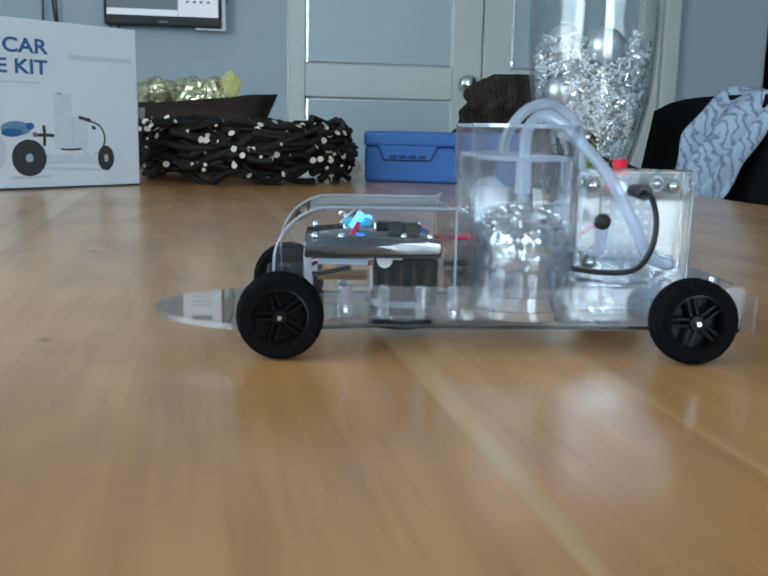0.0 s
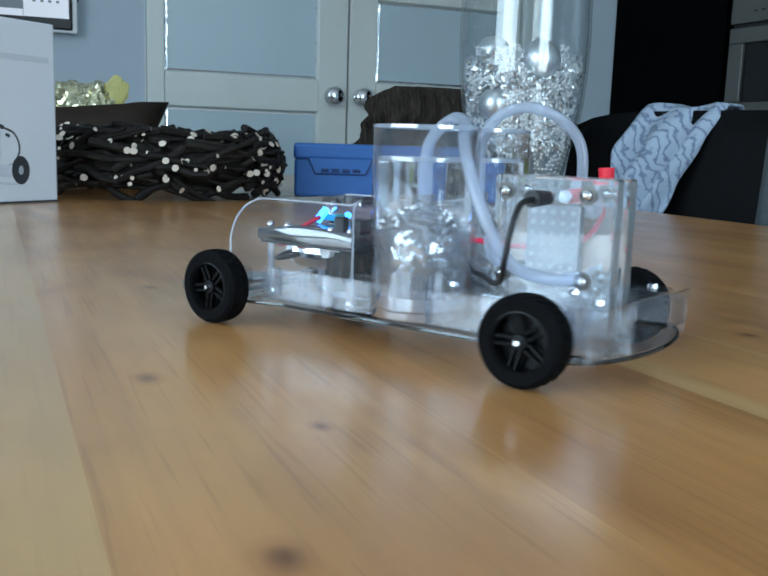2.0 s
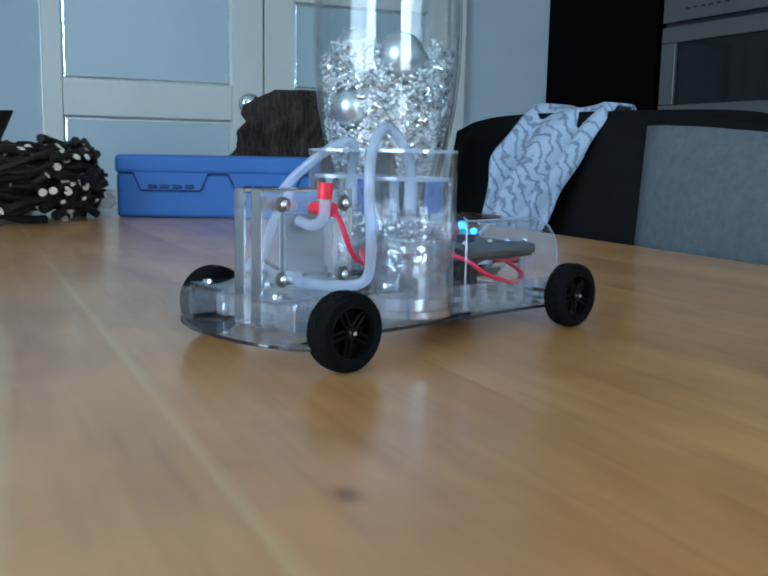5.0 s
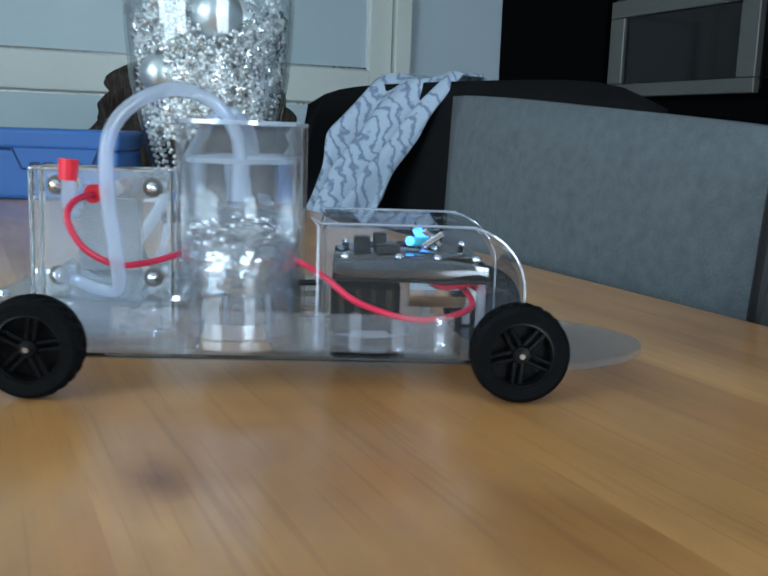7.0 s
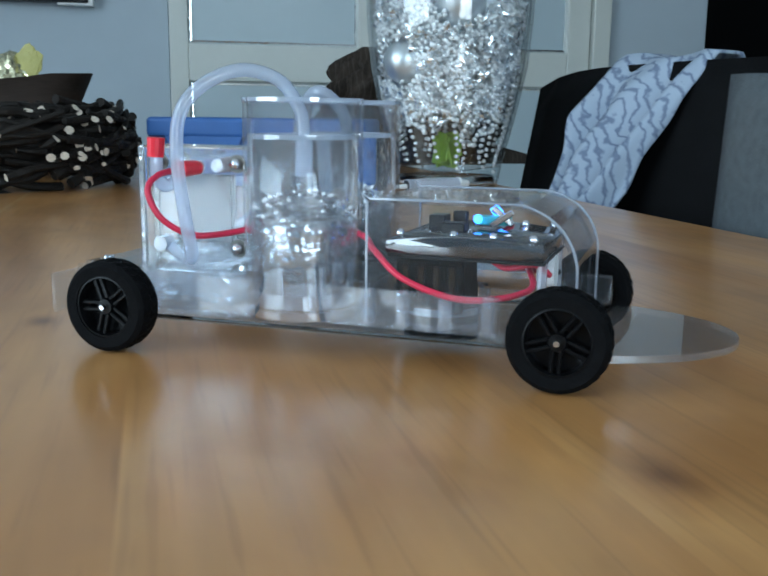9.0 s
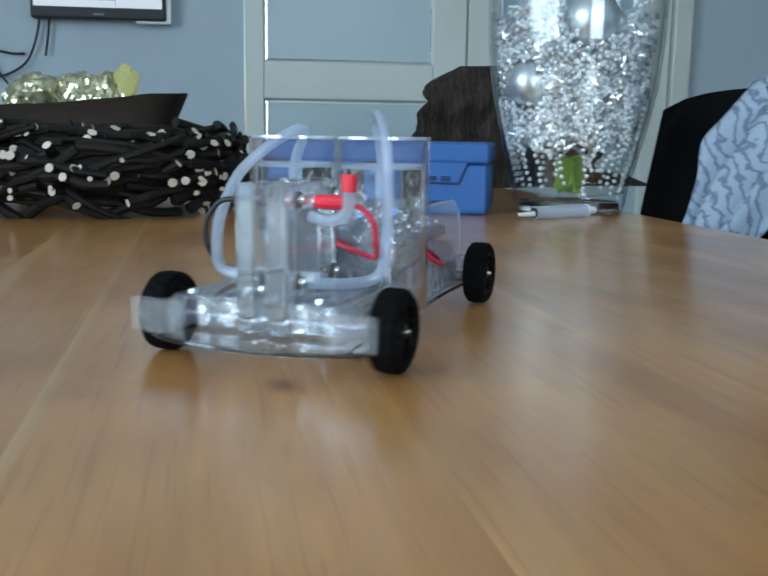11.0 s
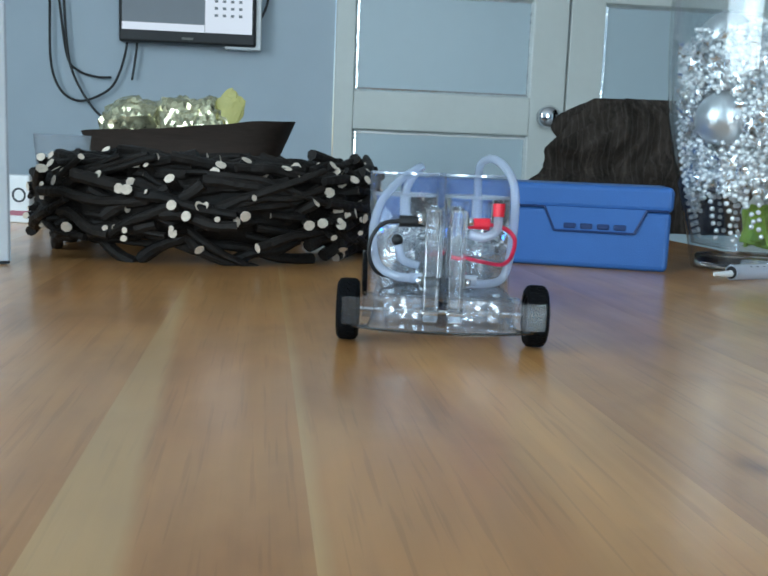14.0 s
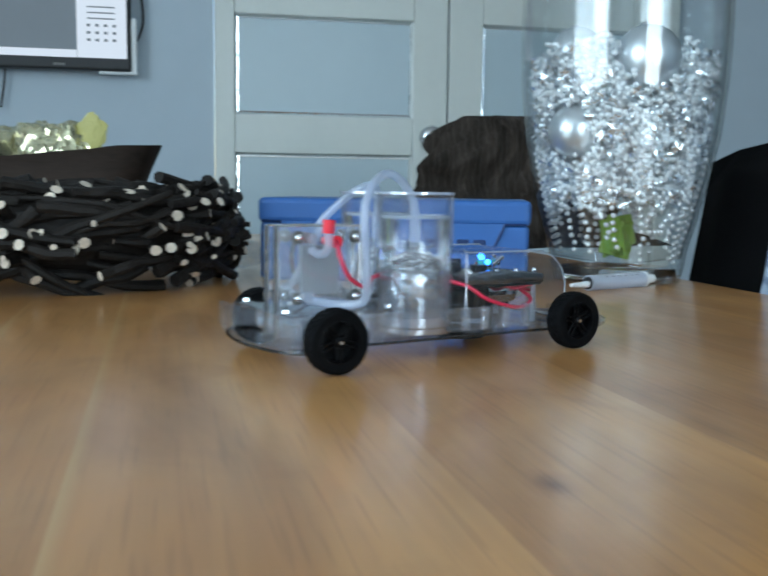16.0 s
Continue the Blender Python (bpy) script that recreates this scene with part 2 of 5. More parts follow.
M_BEVEL = material("bevelled_glass_edge", (0.92, 0.95, 0.97), 0.12, metal=0.9, spread=0, bump=1.0, bump_scale=45.0)
M_CHROME = material("chrome", (0.8, 0.8, 0.82), 0.12, metal=1.0, spread=0)
M_BLACKCAB = material("black_lacquer", (0.002, 0.002, 0.0022), 0.75, spread=0.2, scale=6, spec=0.03)
M_STEEL = material("brushed_steel", (0.145, 0.14, 0.13), 0.42, metal=0.6, spread=0.08, scale=30, stretch=(1, 1, 12))
M_DARKGLASS = material("dark_glass", (0.006, 0.0065, 0.007), 0.08, spread=0, spec=0.3)
M_FLOOR = material("floor_tile", (0.32, 0.31, 0.29), 0.4, spread=0.15, scale=3, bump=0.05)
M_CEIL = material("ceiling_paint", (0.8, 0.8, 0.79), 0.8, spread=0.03, scale=2)
M_RUBBER = material("tyre_rubber", (0.004, 0.004, 0.0045), 0.7, spec=0.07, spread=0.3, scale=200, bump=0.2, bump_scale=900)
M_RIM = material("black_plastic", (0.004, 0.004, 0.0045), 0.3, spec=0.16, spread=0.2, scale=150)
M_ACRYL = material("clear_acrylic", (0.97, 0.985, 1.0), 0.02, spread=0, trans=1.0, ior=1.47)
# clear plates: a little white stands in for window light inside them
M_PLATE = material("paled_clear_acrylic", (0.97, 0.985, 1.0), 0.02, spread=0, trans=0.955, ior=1.47)
# in the car's clear sheets and edges, milk paints in caustic brightness
M_SHEET = thin_clear("clear_sheet", (0.98, 0.99, 1.0), gloss=0.045, milk=0.02)
M_PLATE_EDGE = thin_clear("dark_plate_edge", (0.35, 0.36, 0.37), gloss=0.1)
M_SIDE = thin_clear("clear_side_strip", (0.97, 0.98, 1.0), gloss=0.07, milk=0.07, ripple=0.5, ripple_scale=90.0)
# milk whitens these blocks in place of window light caught inside
M_BLOCK = thin_clear("paled_clear_block", (0.97, 0.98, 1.0), gloss=0.28, milk=0.17, ripple=0.9, ripple_scale=150.0)
M_HOOD = thin_clear("clear_hood", (0.985, 0.99, 1.0), gloss=0.012, milk=0.015)
M_SMOKE = thin_clear("grey_clear_sheet", (0.9, 0.91, 0.92), gloss=0.05, milk=0.012)
M_EDGE = thin_clear("sheet_edge", (0.92, 0.95, 1.0), gloss=0.2, milk=0.34)
M_TUBE = thin_clear("silicone_tube", (0.84, 0.9, 1.0), milk=0.34, rough=0.12)
M_WATER = material("water", (0.98, 0.99, 1.0), 0.0, spread=0, trans=1.0, ior=1.333)
M_GLASS = thin_clear("vase_glass", (0.96, 0.97, 0.97), rough=0.01)
M_RED = material("red_plastic", (0.75, 0.02, 0.04), 0.35, spread=0.1, scale=100)
M_REDW = material("red_wire", (0.6, 0.02, 0.06), 0.35, spread=0.1, scale=100)
M_BLACK = material("black_rubber", (0.012, 0.012, 0.013), 0.4, spread=0.2, scale=100)
M_CELL = material("electrode", (0.27, 0.285, 0.31), 0.5, spread=0.06, scale=90)
M_CELLGREY = material("grey_electrode", (0.13, 0.135, 0.15), 0.5, spread=0.08, scale=60)
M_CELLHOLE = material("electrode_hole", (0.5, 0.52, 0.56), 0.5, spread=0.1, scale=90)
M_GEAR = material("gearbox_plastic", (0.009, 0.008, 0.006), 0.55, spec=0.1, spread=0.4, scale=60)
M_WPLAST = material("white_plastic", (0.75, 0.76, 0.76), 0.4, spread=0.04, scale=60)
M_PCB = material("circuit_board", (0.006, 0.008, 0.008), 0.35, spread=0.5, scale=120)
M_TEAL = material("teal_plastic", (0.05, 0.42, 0.4), 0.3, spread=0.15, scale=100)
M_LED = material("blue_led", (0.1, 0.3, 0.9), 0.2, spread=0, emit=((0.03, 0.22, 1.0), 7.0))
M_BLUE = material("blue_plastic", (0.028, 0.11, 0.33), 0.42, spread=0.08, scale=9, bump=0.15, bump_scale=700)
# darker copy of the case blue: shade of its grooves and slots as colour
M_BLUED = material("blue_recess_shade", (0.008, 0.03, 0.11), 0.5, spread=0.1, scale=30)
M_BARK = material("dark_bark", (0.009, 0.007, 0.0058), 0.6, spec=0.24, spread=0.9, scale=40, bump=1.0, bump_scale=110, per_object=0.4)
M_CUT = material("cut_wood", (0.62, 0.52, 0.42), 0.7, spread=0.2, scale=300, per_object=0.3)
M_BOWL = material("dark_wood", (0.026, 0.018, 0.014), 0.7, spec=0.12, spread=0.5, scale=14, stretch=(0.3, 1, 2.5), bump=0.3, bump_scale=60)
M_SILVER = material("silver_bead", (0.98, 0.99, 1.0), 0.2, metal=0.38, spread=0, spec=1.0)
M_SEQUIN = material("silver_sequin", (0.97, 0.98, 1.0), 0.15, metal=0.85, spread=0)
M_BAUBLE = material("silver_bauble", (0.84, 0.87, 0.9), 0.33, metal=0.8, spread=0.03, scale=40)
M_LIME = material("lime_leaf", (0.22, 0.38, 0.05), 0.5, spread=0.2, scale=60)
M_LEATHER = material("dark_leather", (0.004, 0.004, 0.0045), 0.7, spec=0.12, spread=0.3, scale=30, bump=0.2, bump_scale=400)
M_FABRIC = material("grey_fabric", (0.094, 0.108, 0.117), 0.9, spread=0.22, scale=120, bump=0.6, bump_scale=500)
M_CARTON = material("white_carton", (0.76, 0.79, 0.84), 0.5, spread=0.02, scale=20)
M_INK = material("blue_ink", (0.03, 0.13, 0.33), 0.5, spread=0.05, scale=60)
M_INKG = material("grey_ink", (0.45, 0.48, 0.53), 0.5, spread=0.1, scale=80)
M_INKP = material("pale_ink", (0.62, 0.66, 0.71), 0.5, spread=0.05, scale=80)
M_INKB = material("sky_blue_ink", (0.14, 0.27, 0.42), 0.5, spread=0.25, scale=120)
M_INKR = material("red_ink", (0.4, 0.12, 0.16), 0.5, spread=0.1, scale=120)
M_INKV = material("very_pale_ink", (0.66, 0.7, 0.765), 0.5, spread=0.08, scale=60)
M_INKD = material("dark_ink", (0.04, 0.045, 0.05), 0.5, spread=0.2, scale=150)
M_FOIL = material("gold_cellophane", (0.55, 0.52, 0.34), 0.12, metal=0.6, spread=0.7, scale=60, trans=0.3)
M_YELLOW = material("yellow_paper", (0.42, 0.38, 0.12), 0.5, spread=0.15, scale=50)
M_SCREEN = material("screen_grey", (0.1, 0.12, 0.14), 0.2, spread=0.03, scale=20, emit=((0.28, 0.34, 0.38), 0.28))
M_SCREENW = material("screen_white", (0.3, 0.3, 0.3), 0.2, spread=0, emit=((0.8, 0.88, 1.0), 0.62))
M_BRONZE = material("brown_gear", (0.035, 0.024, 0.015), 0.6, spec=0.1, spread=0.3, scale=90)
M_TURRET = material("black_turret", (0.006, 0.006, 0.0065), 0.5, spec=0.12, spread=0.2, scale=90)
thin_white2 = thin_clear("clear_wrap", (0.93, 0.95, 0.96), milk=0.15, rough=0.1)
# tank foot: milk stands in for bright lens glints low in the tank
M_FOOT_PALE = thin_clear("paled_tank_foot", (0.95, 0.97, 1.0), gloss=0.35, milk=0.4, rough=0.06)
# the dome's milk is white put in for caustics in the tank
M_DOME = thin_clear("dome_acrylic", (0.98, 0.99, 1.0), gloss=0.34, milk=0.07, ripple=0.8, ripple_scale=200.0)
M_SLAB = material("glossy_black_plastic", (0.008, 0.008, 0.009), 0.05, spread=0.3, scale=90, spec=1.0, ior=1.85)
M_GUARD = thin_clear("grey_clear_guard", (0.93, 0.94, 0.95), gloss=0.05, milk=0.025)
# the bumper's milk whitens it for reflections on the plate
M_NOSE = thin_clear("clear_bumper", (0.86, 0.86, 0.86), gloss=0.12, milk=0.1)
M_STITCH = material("chair_leg_wood", (0.03, 0.02, 0.015), 0.4, spread=0.3, scale=20)



def driftwood_material():
    m = material("driftwood", (0.034, 0.026, 0.021), 0.85, spec=0.15, spread=0.85, scale=14, stretch=(3.0, 3.0, 0.6), bump=1.0, bump_scale=60, detail=8)
    nt = m.node_tree
    p = nt.nodes["Principled BSDF"]
    base = p.inputs["Base Color"].links[0].from_socket
    tc = nt.nodes.new("ShaderNodeTexCoord")
    wv = nt.nodes.new("ShaderNodeTexWave")
    wv.inputs["Scale"].default_value, wv.inputs["Distortion"].default_value, wv.inputs["Detail"].default_value, wv.inputs["Detail Scale"].default_value = 15.0, 7.0, 6.0, 1.6
    mp = nt.nodes.new("ShaderNodeMapping")
    mp.inputs["Scale"].default_value = (2.0, 2.0, 0.6)
    nt.links.new(tc.outputs["Object"], mp.inputs["Vector"])
    nt.links.new(mp.outputs["Vector"], wv.inputs["Vector"])
    rp = nt.nodes.new("ShaderNodeValToRGB")
    rp.color_ramp.elements[0].position, rp.color_ramp.elements[0].color = 0.78, (0, 0, 0, 1)
    rp.color_ramp.elements[1].position, rp.color_ramp.elements[1].color = 1.0, (0.13, 0.13, 0.13, 1)
    nt.links.new(wv.outputs["Fac"], rp.inputs["Fac"])
    mx = nt.nodes.new("ShaderNodeMix")
    mx.data_type = "RGBA"
    nt.links.new(rp.outputs["Color"], mx.inputs[0])
    nt.links.new(base, mx.inputs[6])
    mx.inputs[7].default_value = (0.2, 0.165, 0.14, 1)
    nt.links.new(mx.outputs[2], p.inputs["Base Color"])
    return m


M_DRIFT = driftwood_material()


def scarf_material():
    m = material("scarf_cloth", (0.42, 0.48, 0.58), 0.9, spread=0.1, scale=200, bump=0.3, bump_scale=900)
    nt = m.node_tree
    p = nt.nodes["Principled BSDF"]
    tc = nt.nodes.new("ShaderNodeTexCoord")
    wv = nt.nodes.new("ShaderNodeTexWave")
    wv.inputs["Scale"].default_value, wv.inputs["Distortion"].default_value, wv.inputs["Detail"].default_value, wv.inputs["Detail Scale"].default_value = 24.0, 10.0, 3.0, 1.6
    nt.links.new(tc.outputs["Object"], wv.inputs["Vector"])
    rp = nt.nodes.new("ShaderNodeValToRGB")
    rp.color_ramp.elements[0].position, rp.color_ramp.elements[0].color = 0.02, (0.15, 0.19, 0.27, 1)
    rp.color_ramp.elements[1].position, rp.color_ramp.elements[1].color = 0.4, (0.33, 0.39, 0.48, 1)
    nt.links.new(wv.outputs["Fac"], rp.inputs["Fac"])
    nt.links.new(rp.outputs["Color"], p.inputs["Base Color"])
    return m


M_SCARF = scarf_material()

# ---- mesh helpers ----


def part(name, bm, mat, parent=None, label="", m=None, smooth=False):
    me = bpy.data.meshes.new(name)
    bm.normal_update()
    bm.to_mesh(me)
    bm.free()
    for x in mat if isinstance(mat, (list, tuple)) else [mat]:
        me.materials.append(x)
    if smooth:
        me.shade_smooth()
    ob = new(name, me)
    if parent:
        ob.parent = parent
    if m is not None:
        ob.matrix_basis = m
    if label:
        ob["label"] = label
    return ob


def thing(name, label, category, m=None, group="", kind=""):
    ob = new(name)
    ob.empty_display_size = 0.05
    if m is not None:
        ob.matrix_basis = m
    return tagged(ob, label, category, group, kind)


def box(sx, sy, sz, c=(0, 0, 0), bevel=0.0, bm=None, segs=2, mi=0):
    bm = bm or bmesh.new()
    r = bmesh.ops.create_cube(bm, size=1.0, matrix=Matrix.Translation(c) @ Matrix.Diagonal((sx, sy, sz, 1)))
    fs = {f for v in r["verts"] for f in v.link_faces}
    for f in fs:
        f.material_index = mi
    if bevel:
        es = list({e for v in r["verts"] for e in v.link_edges})
        bmesh.ops.bevel(bm, geom=es, offset=bevel, segments=segs, affect="EDGES", profile=0.5)
    return bm


def cyl(r1, r2, h, m=None, segs=24, bm=None, caps=True):
    bm = bm or bmesh.new()
    bmesh.ops.create_cone(bm, cap_ends=caps, segments=segs, radius1=r1, radius2=r2, depth=h, matrix=m or Matrix())
    return bm


def ball(r, c=(0, 0, 0), bm=None, u=20, v=12, scale=(1, 1, 1)):
    bm = bm or bmesh.new()
    bmesh.ops.create_uvsphere(bm, u_segments=u, v_segments=v, radius=r, matrix=Matrix.Translation(c) @ Matrix.Diagonal((*scale, 1)))
    return bm


def lathe(profile, segs=40, closed=False, bm=None, c=(0, 0)):
    """Turns a list of (radius, z) about the z axis."""
    bm = bm or bmesh.new()
    rings = []
    for r, z in profile:
        if r < 1e-6:
            rings.append([bm.verts.new((c[0], c[1], z))])
        else:
            rings.append([bm.verts.new((c[0] + r * math.cos(2 * math.pi * i / segs), c[1] + r * math.sin(2 * math.pi * i / segs), z)) for i in range(segs)])
    pairs = list(zip(rings, rings[1:])) + ([(rings[-1], rings[0])] if closed else [])
    for a, b in pairs:
        for i in range(segs):
            j = (i + 1) % segs
            q = [a[i % len(a)], a[j % len(a)], b[j % len(b)], b[i % len(b)]]
            q = list(dict.fromkeys(q))
            if len(q) > 2:
                bm.faces.new(q)
    bmesh.ops.recalc_face_normals(bm, faces=bm.faces)
    return bm


def prism(outline, y0, y1, bm=None, plane="xz"):
    """Extrudes an outline: of (x, z) along y, or of (x, y) along z."""
    bm = bm or bmesh.new()
    at = (lambda p, d: (p[0], d, p[1])) if plane == "xz" else (lambda p, d: (p[0], p[1], d))
    a = [bm.verts.new(at(p, y0)) for p in outline]
    b = [bm.verts.new(at(p, y1)) for p in outline]
    n = len(outline)
    bm.faces.new(a)
    bm.faces.new(b[::-1])
    for i in range(n):
        bm.faces.new((a[i], b[i], b[(i + 1) % n], a[(i + 1) % n]))
    bmesh.ops.recalc_face_normals(bm, faces=bm.faces)
    return bm


def glide(points, n=10):
    """Catmull-Rom curve through the points."""
    P = [Vector(p) for p in points]
    P = [2 * P[0] - P[1], *P, 2 * P[-1] - P[-2]]
    out = []
    for i in range(1, len(P) - 2):
        for k in range(n):
            t = k / n
            out.append(0.5 * (2 * P[i] + (P[i + 1] - P[i - 1]) * t + (2 * P[i - 1] - 5 * P[i] + 4 * P[i + 1] - P[i + 2]) * t * t + (3 * P[i] - P[i - 1] - 3 * P[i + 1] + P[i + 2]) * t ** 3))
    out.append(P[-2])
    return out


def tube(points, r, segs=12, bm=None, n=10, r_end=None):
    bm = bm or bmesh.new()
    path = glide(points, n)
    up, rings = Vector((0.13, 0.31, 0.94)), []
    for i, p in enumerate(path):
        d = (path[min(i + 1, len(path) - 1)] - path[max(i - 1, 0)]).normalized()
        s = d.cross(up).normalized()
        up = s.cross(d).normalized()
        rr = r if r_end is None else r + (r_end - r) * i / (len(path) - 1)
        rings.append([bm.verts.new(p + rr * (math.cos(a) * s + math.sin(a) * up)) for a in (2 * math.pi * k / segs for k in range(segs))])
    for a, b in zip(rings, rings[1:]):
        for k in range(segs):
            bm.faces.new((a[k], a[(k + 1) % segs], b[(k + 1) % segs], b[k]))
    bm.faces.new(rings[0][::-1])
    bm.faces.new(rings[-1])
    return bm


# ---- room ----
TZ = 0.75


def wall_with_holes(name, axis, at, thick, span, holes, h=ROOM_H):
    """A wall along x (axis 'y') or y (axis 'x') with rectangular openings (u0, u1, z0, z1)."""
    bm = bmesh.new()
    us = sorted({span[0], span[1], *[u for q in holes for u in q[:2]]})
    zs = sorted({0.0, h, *[z for q in holes for z in q[2:]]})
    for u0, u1 in zip(us, us[1:]):
        for z0, z1 in zip(zs, zs[1:]):
            cu, cz = (u0 + u1) / 2, (z0 + z1) / 2
            if any(q[0] < cu < q[1] and q[2] < cz < q[3] for q in holes):
                continue
            c = (cu, at, cz) if axis == "y" else (at, cu, cz)
            s = (u1 - u0, thick, z1 - z0) if axis == "y" else (thick, u1 - u0, z1 - z0)
            box(*s, c, bm=bm)
    bmesh.ops.remove_doubles(bm, verts=bm.verts, dist=1e-5)
    return tagged(part(name, bm, M_WALL), "pale blue-grey painted plaster wall of the room", "wall", kind="structure")


DOOR_L, DOOR_M, DOOR_R, DOOR_H = 0.062, 0.738, 1.40, 2.06
wall_with_holes("wall_north", "y", ROOM_F + 0.08, 0.16, (ROOM_L - 0.16, ROOM_R + 0.16), [(DOOR_L - 0.001, DOOR_R + 0.06, 0.0, DOOR_H + 0.06)])
wall_with_holes("wall_south", "y", ROOM_B - 0.08, 0.16, (ROOM_L - 0.16, ROOM_R + 0.16), [(0.2, 1.3, 0.7, 2.4)])
wall_with_holes("wall_west", "x", ROOM_L - 0.08, 0.16, (ROOM_B, ROOM_F), [(-1.85, 0.65, 0.7, 2.4)])
wall_with_holes("wall_east", "x", ROOM_R + 0.08, 0.16, (ROOM_B, ROOM_F), [])
tagged(part("floor", box(ROOM_R - ROOM_L + 0.32, ROOM_F - ROOM_B + 0.32, 0.1, ((ROOM_L + ROOM_R) / 2, (ROOM_F + ROOM_B) / 2, -0.05)), M_FLOOR), "grey tiled floor of the room", "floor", kind="structure")
tagged(part("ceiling", box(ROOM_R - ROOM_L + 0.32, ROOM_F - ROOM_B + 0.32, 0.1, ((ROOM_L + ROOM_R) / 2, (ROOM_F + ROOM_B) / 2, ROOM_H + 0.052)), M_CEIL), "plain white ceiling", "ceiling", kind="structure")


def window(name, m, w, h):
    ob = thing(name, "white window frame that lets the daylight in", "window", m, kind="structure")
    for x in (-w / 2 + 0.03, w / 2 - 0.03):
        part("window_frame", box(0.055, 0.06, h, (x, 0, 0), 0.004), M_WHITE, ob)
    for z in (-h / 2 + 0.03, h / 2 - 0.03):
        part("window_frame", box(w - 0.115, 0.06, 0.055, (0, 0, z), 0.004), M_WHITE, ob)
    part("mullion", box(0.05, 0.05, h - 0.115, (0, 0, 0), 0.004), M_WHITE, ob)
    part("window_sill", box(w + 0.08, 0.2, 0.03, (0, 0.1, -h / 2 - 0.017), 0.005), M_WHITE, ob)


window("window_1", pose(ROOM_L - 0.03, -0.6, 1.55, 0, 0, -90), 2.498, 1.698)
window("window_2", pose(0.75, ROOM_B - 0.03, 1.55, 0, 0, 0), 1.098, 1.698)

# door frame and the two glazed leaves
trim = thing("trim", "off-white painted door casing", "door frame", pose(0, 0, 0), kind="structure")
part("casing", box(0.06, 0.2, DOOR_H + 0.058, (DOOR_R + 0.032, ROOM_F + 0.06, (DOOR_H + 0.058) / 2), 0.005), M_WHITE, trim)
part("casing", box(DOOR_R - DOOR_L, 0.2, 0.056, ((DOOR_L + DOOR_R) / 2, ROOM_F + 0.06, DOOR_H + 0.03), 0.005), M_WHITE, trim)


def bevel_strip(q):
    """A mitred strip of cut glass: outer edge low, inner edge proud."""
    bm = bmesh.new()
    front = [bm.verts.new((x, -0.006 if k < 2 else -0.009, z)) for k, (x, z) in enumerate(q)]
    back = [bm.verts.new((x, -0.002, z)) for x, z in q]
    bm.faces.new(front)
    bm.faces.new(back[::-1])
    for k in range(4):
        bm.faces.new((front[k], back[k], back[(k + 1) % 4], front[(k + 1) % 4]))
    bmesh.ops.recalc_face_normals(bm, faces=bm.faces)
    return bm


def door_leaf(name, x0, x1, p0, p1, knob_x, label):
    """A white leaf with frosted panes in bevelled edging; p0, p1 bound the panes."""
    leaf = thing(name, label, "door", pose(0, ROOM_F, 0), kind="structure")
    z_rows = ((0.26, 0.932), (1.04, 1.318), (1.42, 1.93))
    for a, b in ((x0 + 0.002, p0), (p1, x1 - 0.002)):
        part("stile", box(b - a, 0.04, DOOR_H - 0.012, ((a + b) / 2, 0, DOOR_H / 2), 0.003), M_WHITE, leaf)
    edges = [0.008, *[z for r in z_rows for z in r], DOOR_H - 0.006]
    for a, b in zip(edges[::2], edges[1::2]):
        part("rail", box(p1 - p0 - 0.001, 0.038, b - a, ((p0 + p1) / 2, 0, (a + b) / 2), 0.003), M_WHITE, leaf)
    for z0, z1 in z_rows:
        pane = part("pane", box(p1 - p0 - 0.022, 0.008, z1 - z0 - 0.022, ((p0 + p1) / 2, 0.0, (z0 + z1) / 2)), M_FROST, leaf, "frosted blue-grey glass pane")
        e = 0.0105
        for q in (((p0, z0), (p1, z0), (p1 - e, z0 + e), (p0 + e, z0 + e)), ((p0, z1), (p1, z1), (p1 - e, z1 - e), (p0 + e, z1 - e)), ((p0, z0), (p0, z1), (p0 + e, z1 - e), (p0 + e, z0 + e)), ((p1, z0), (p1, z1), (p1 - e, z1 - e), (p1 - e, z0 + e))):
            part("bevel_strip", bevel_strip(q), M_BEVEL, pane)
    kb = lathe([(0.0, 0.045), (0.018, 0.043), (0.026, 0.035), (0.026, 0.028), (0.014, 0.018), (0.011, 0.008), (0.022, 0.006), (0.024, 0.0), (0.0, 0.0)], 28)
    part("knob", kb, M_CHROME, leaf, "round glass and chrome door knob", pose(knob_x, -0.021, 0.987, 90, 0, 0) @ Matrix.Diagonal((1.25, 1.25, 1, 1)), True)
    return leaf


door_leaf("door_1", DOOR_L, DOOR_M - 0.001, 0.119, 0.634, 0.684, "closed white door leaf with frosted panes and bevelled edges")
door_leaf("door_2", DOOR_M + 0.001, DOOR_R, 0.842, 1.322, 0.768 + 0.02, "closed white door leaf with frosted panes beside its pair")

# wall monitor with hanging cables
mon = thing("monitor", "wall-mounted black monitor showing a pale keypad window", "monitor", pose(-0.3445, 2.80, 1.30))
part("case", box(0.372, 0.04, 0.318, (0, 0.02, 0), 0.006), M_BLACK, mon)
part("screen", box(0.352, 0.003, 0.278, (0, -0.0012, 0.012)), M_SCREEN, mon, "lit grey screen")
part("screen_frame", box(0.222, 0.002, 0.02, (-0.065, -0.0045, -0.117)), M_SCREENW, mon, "white on-screen frame")
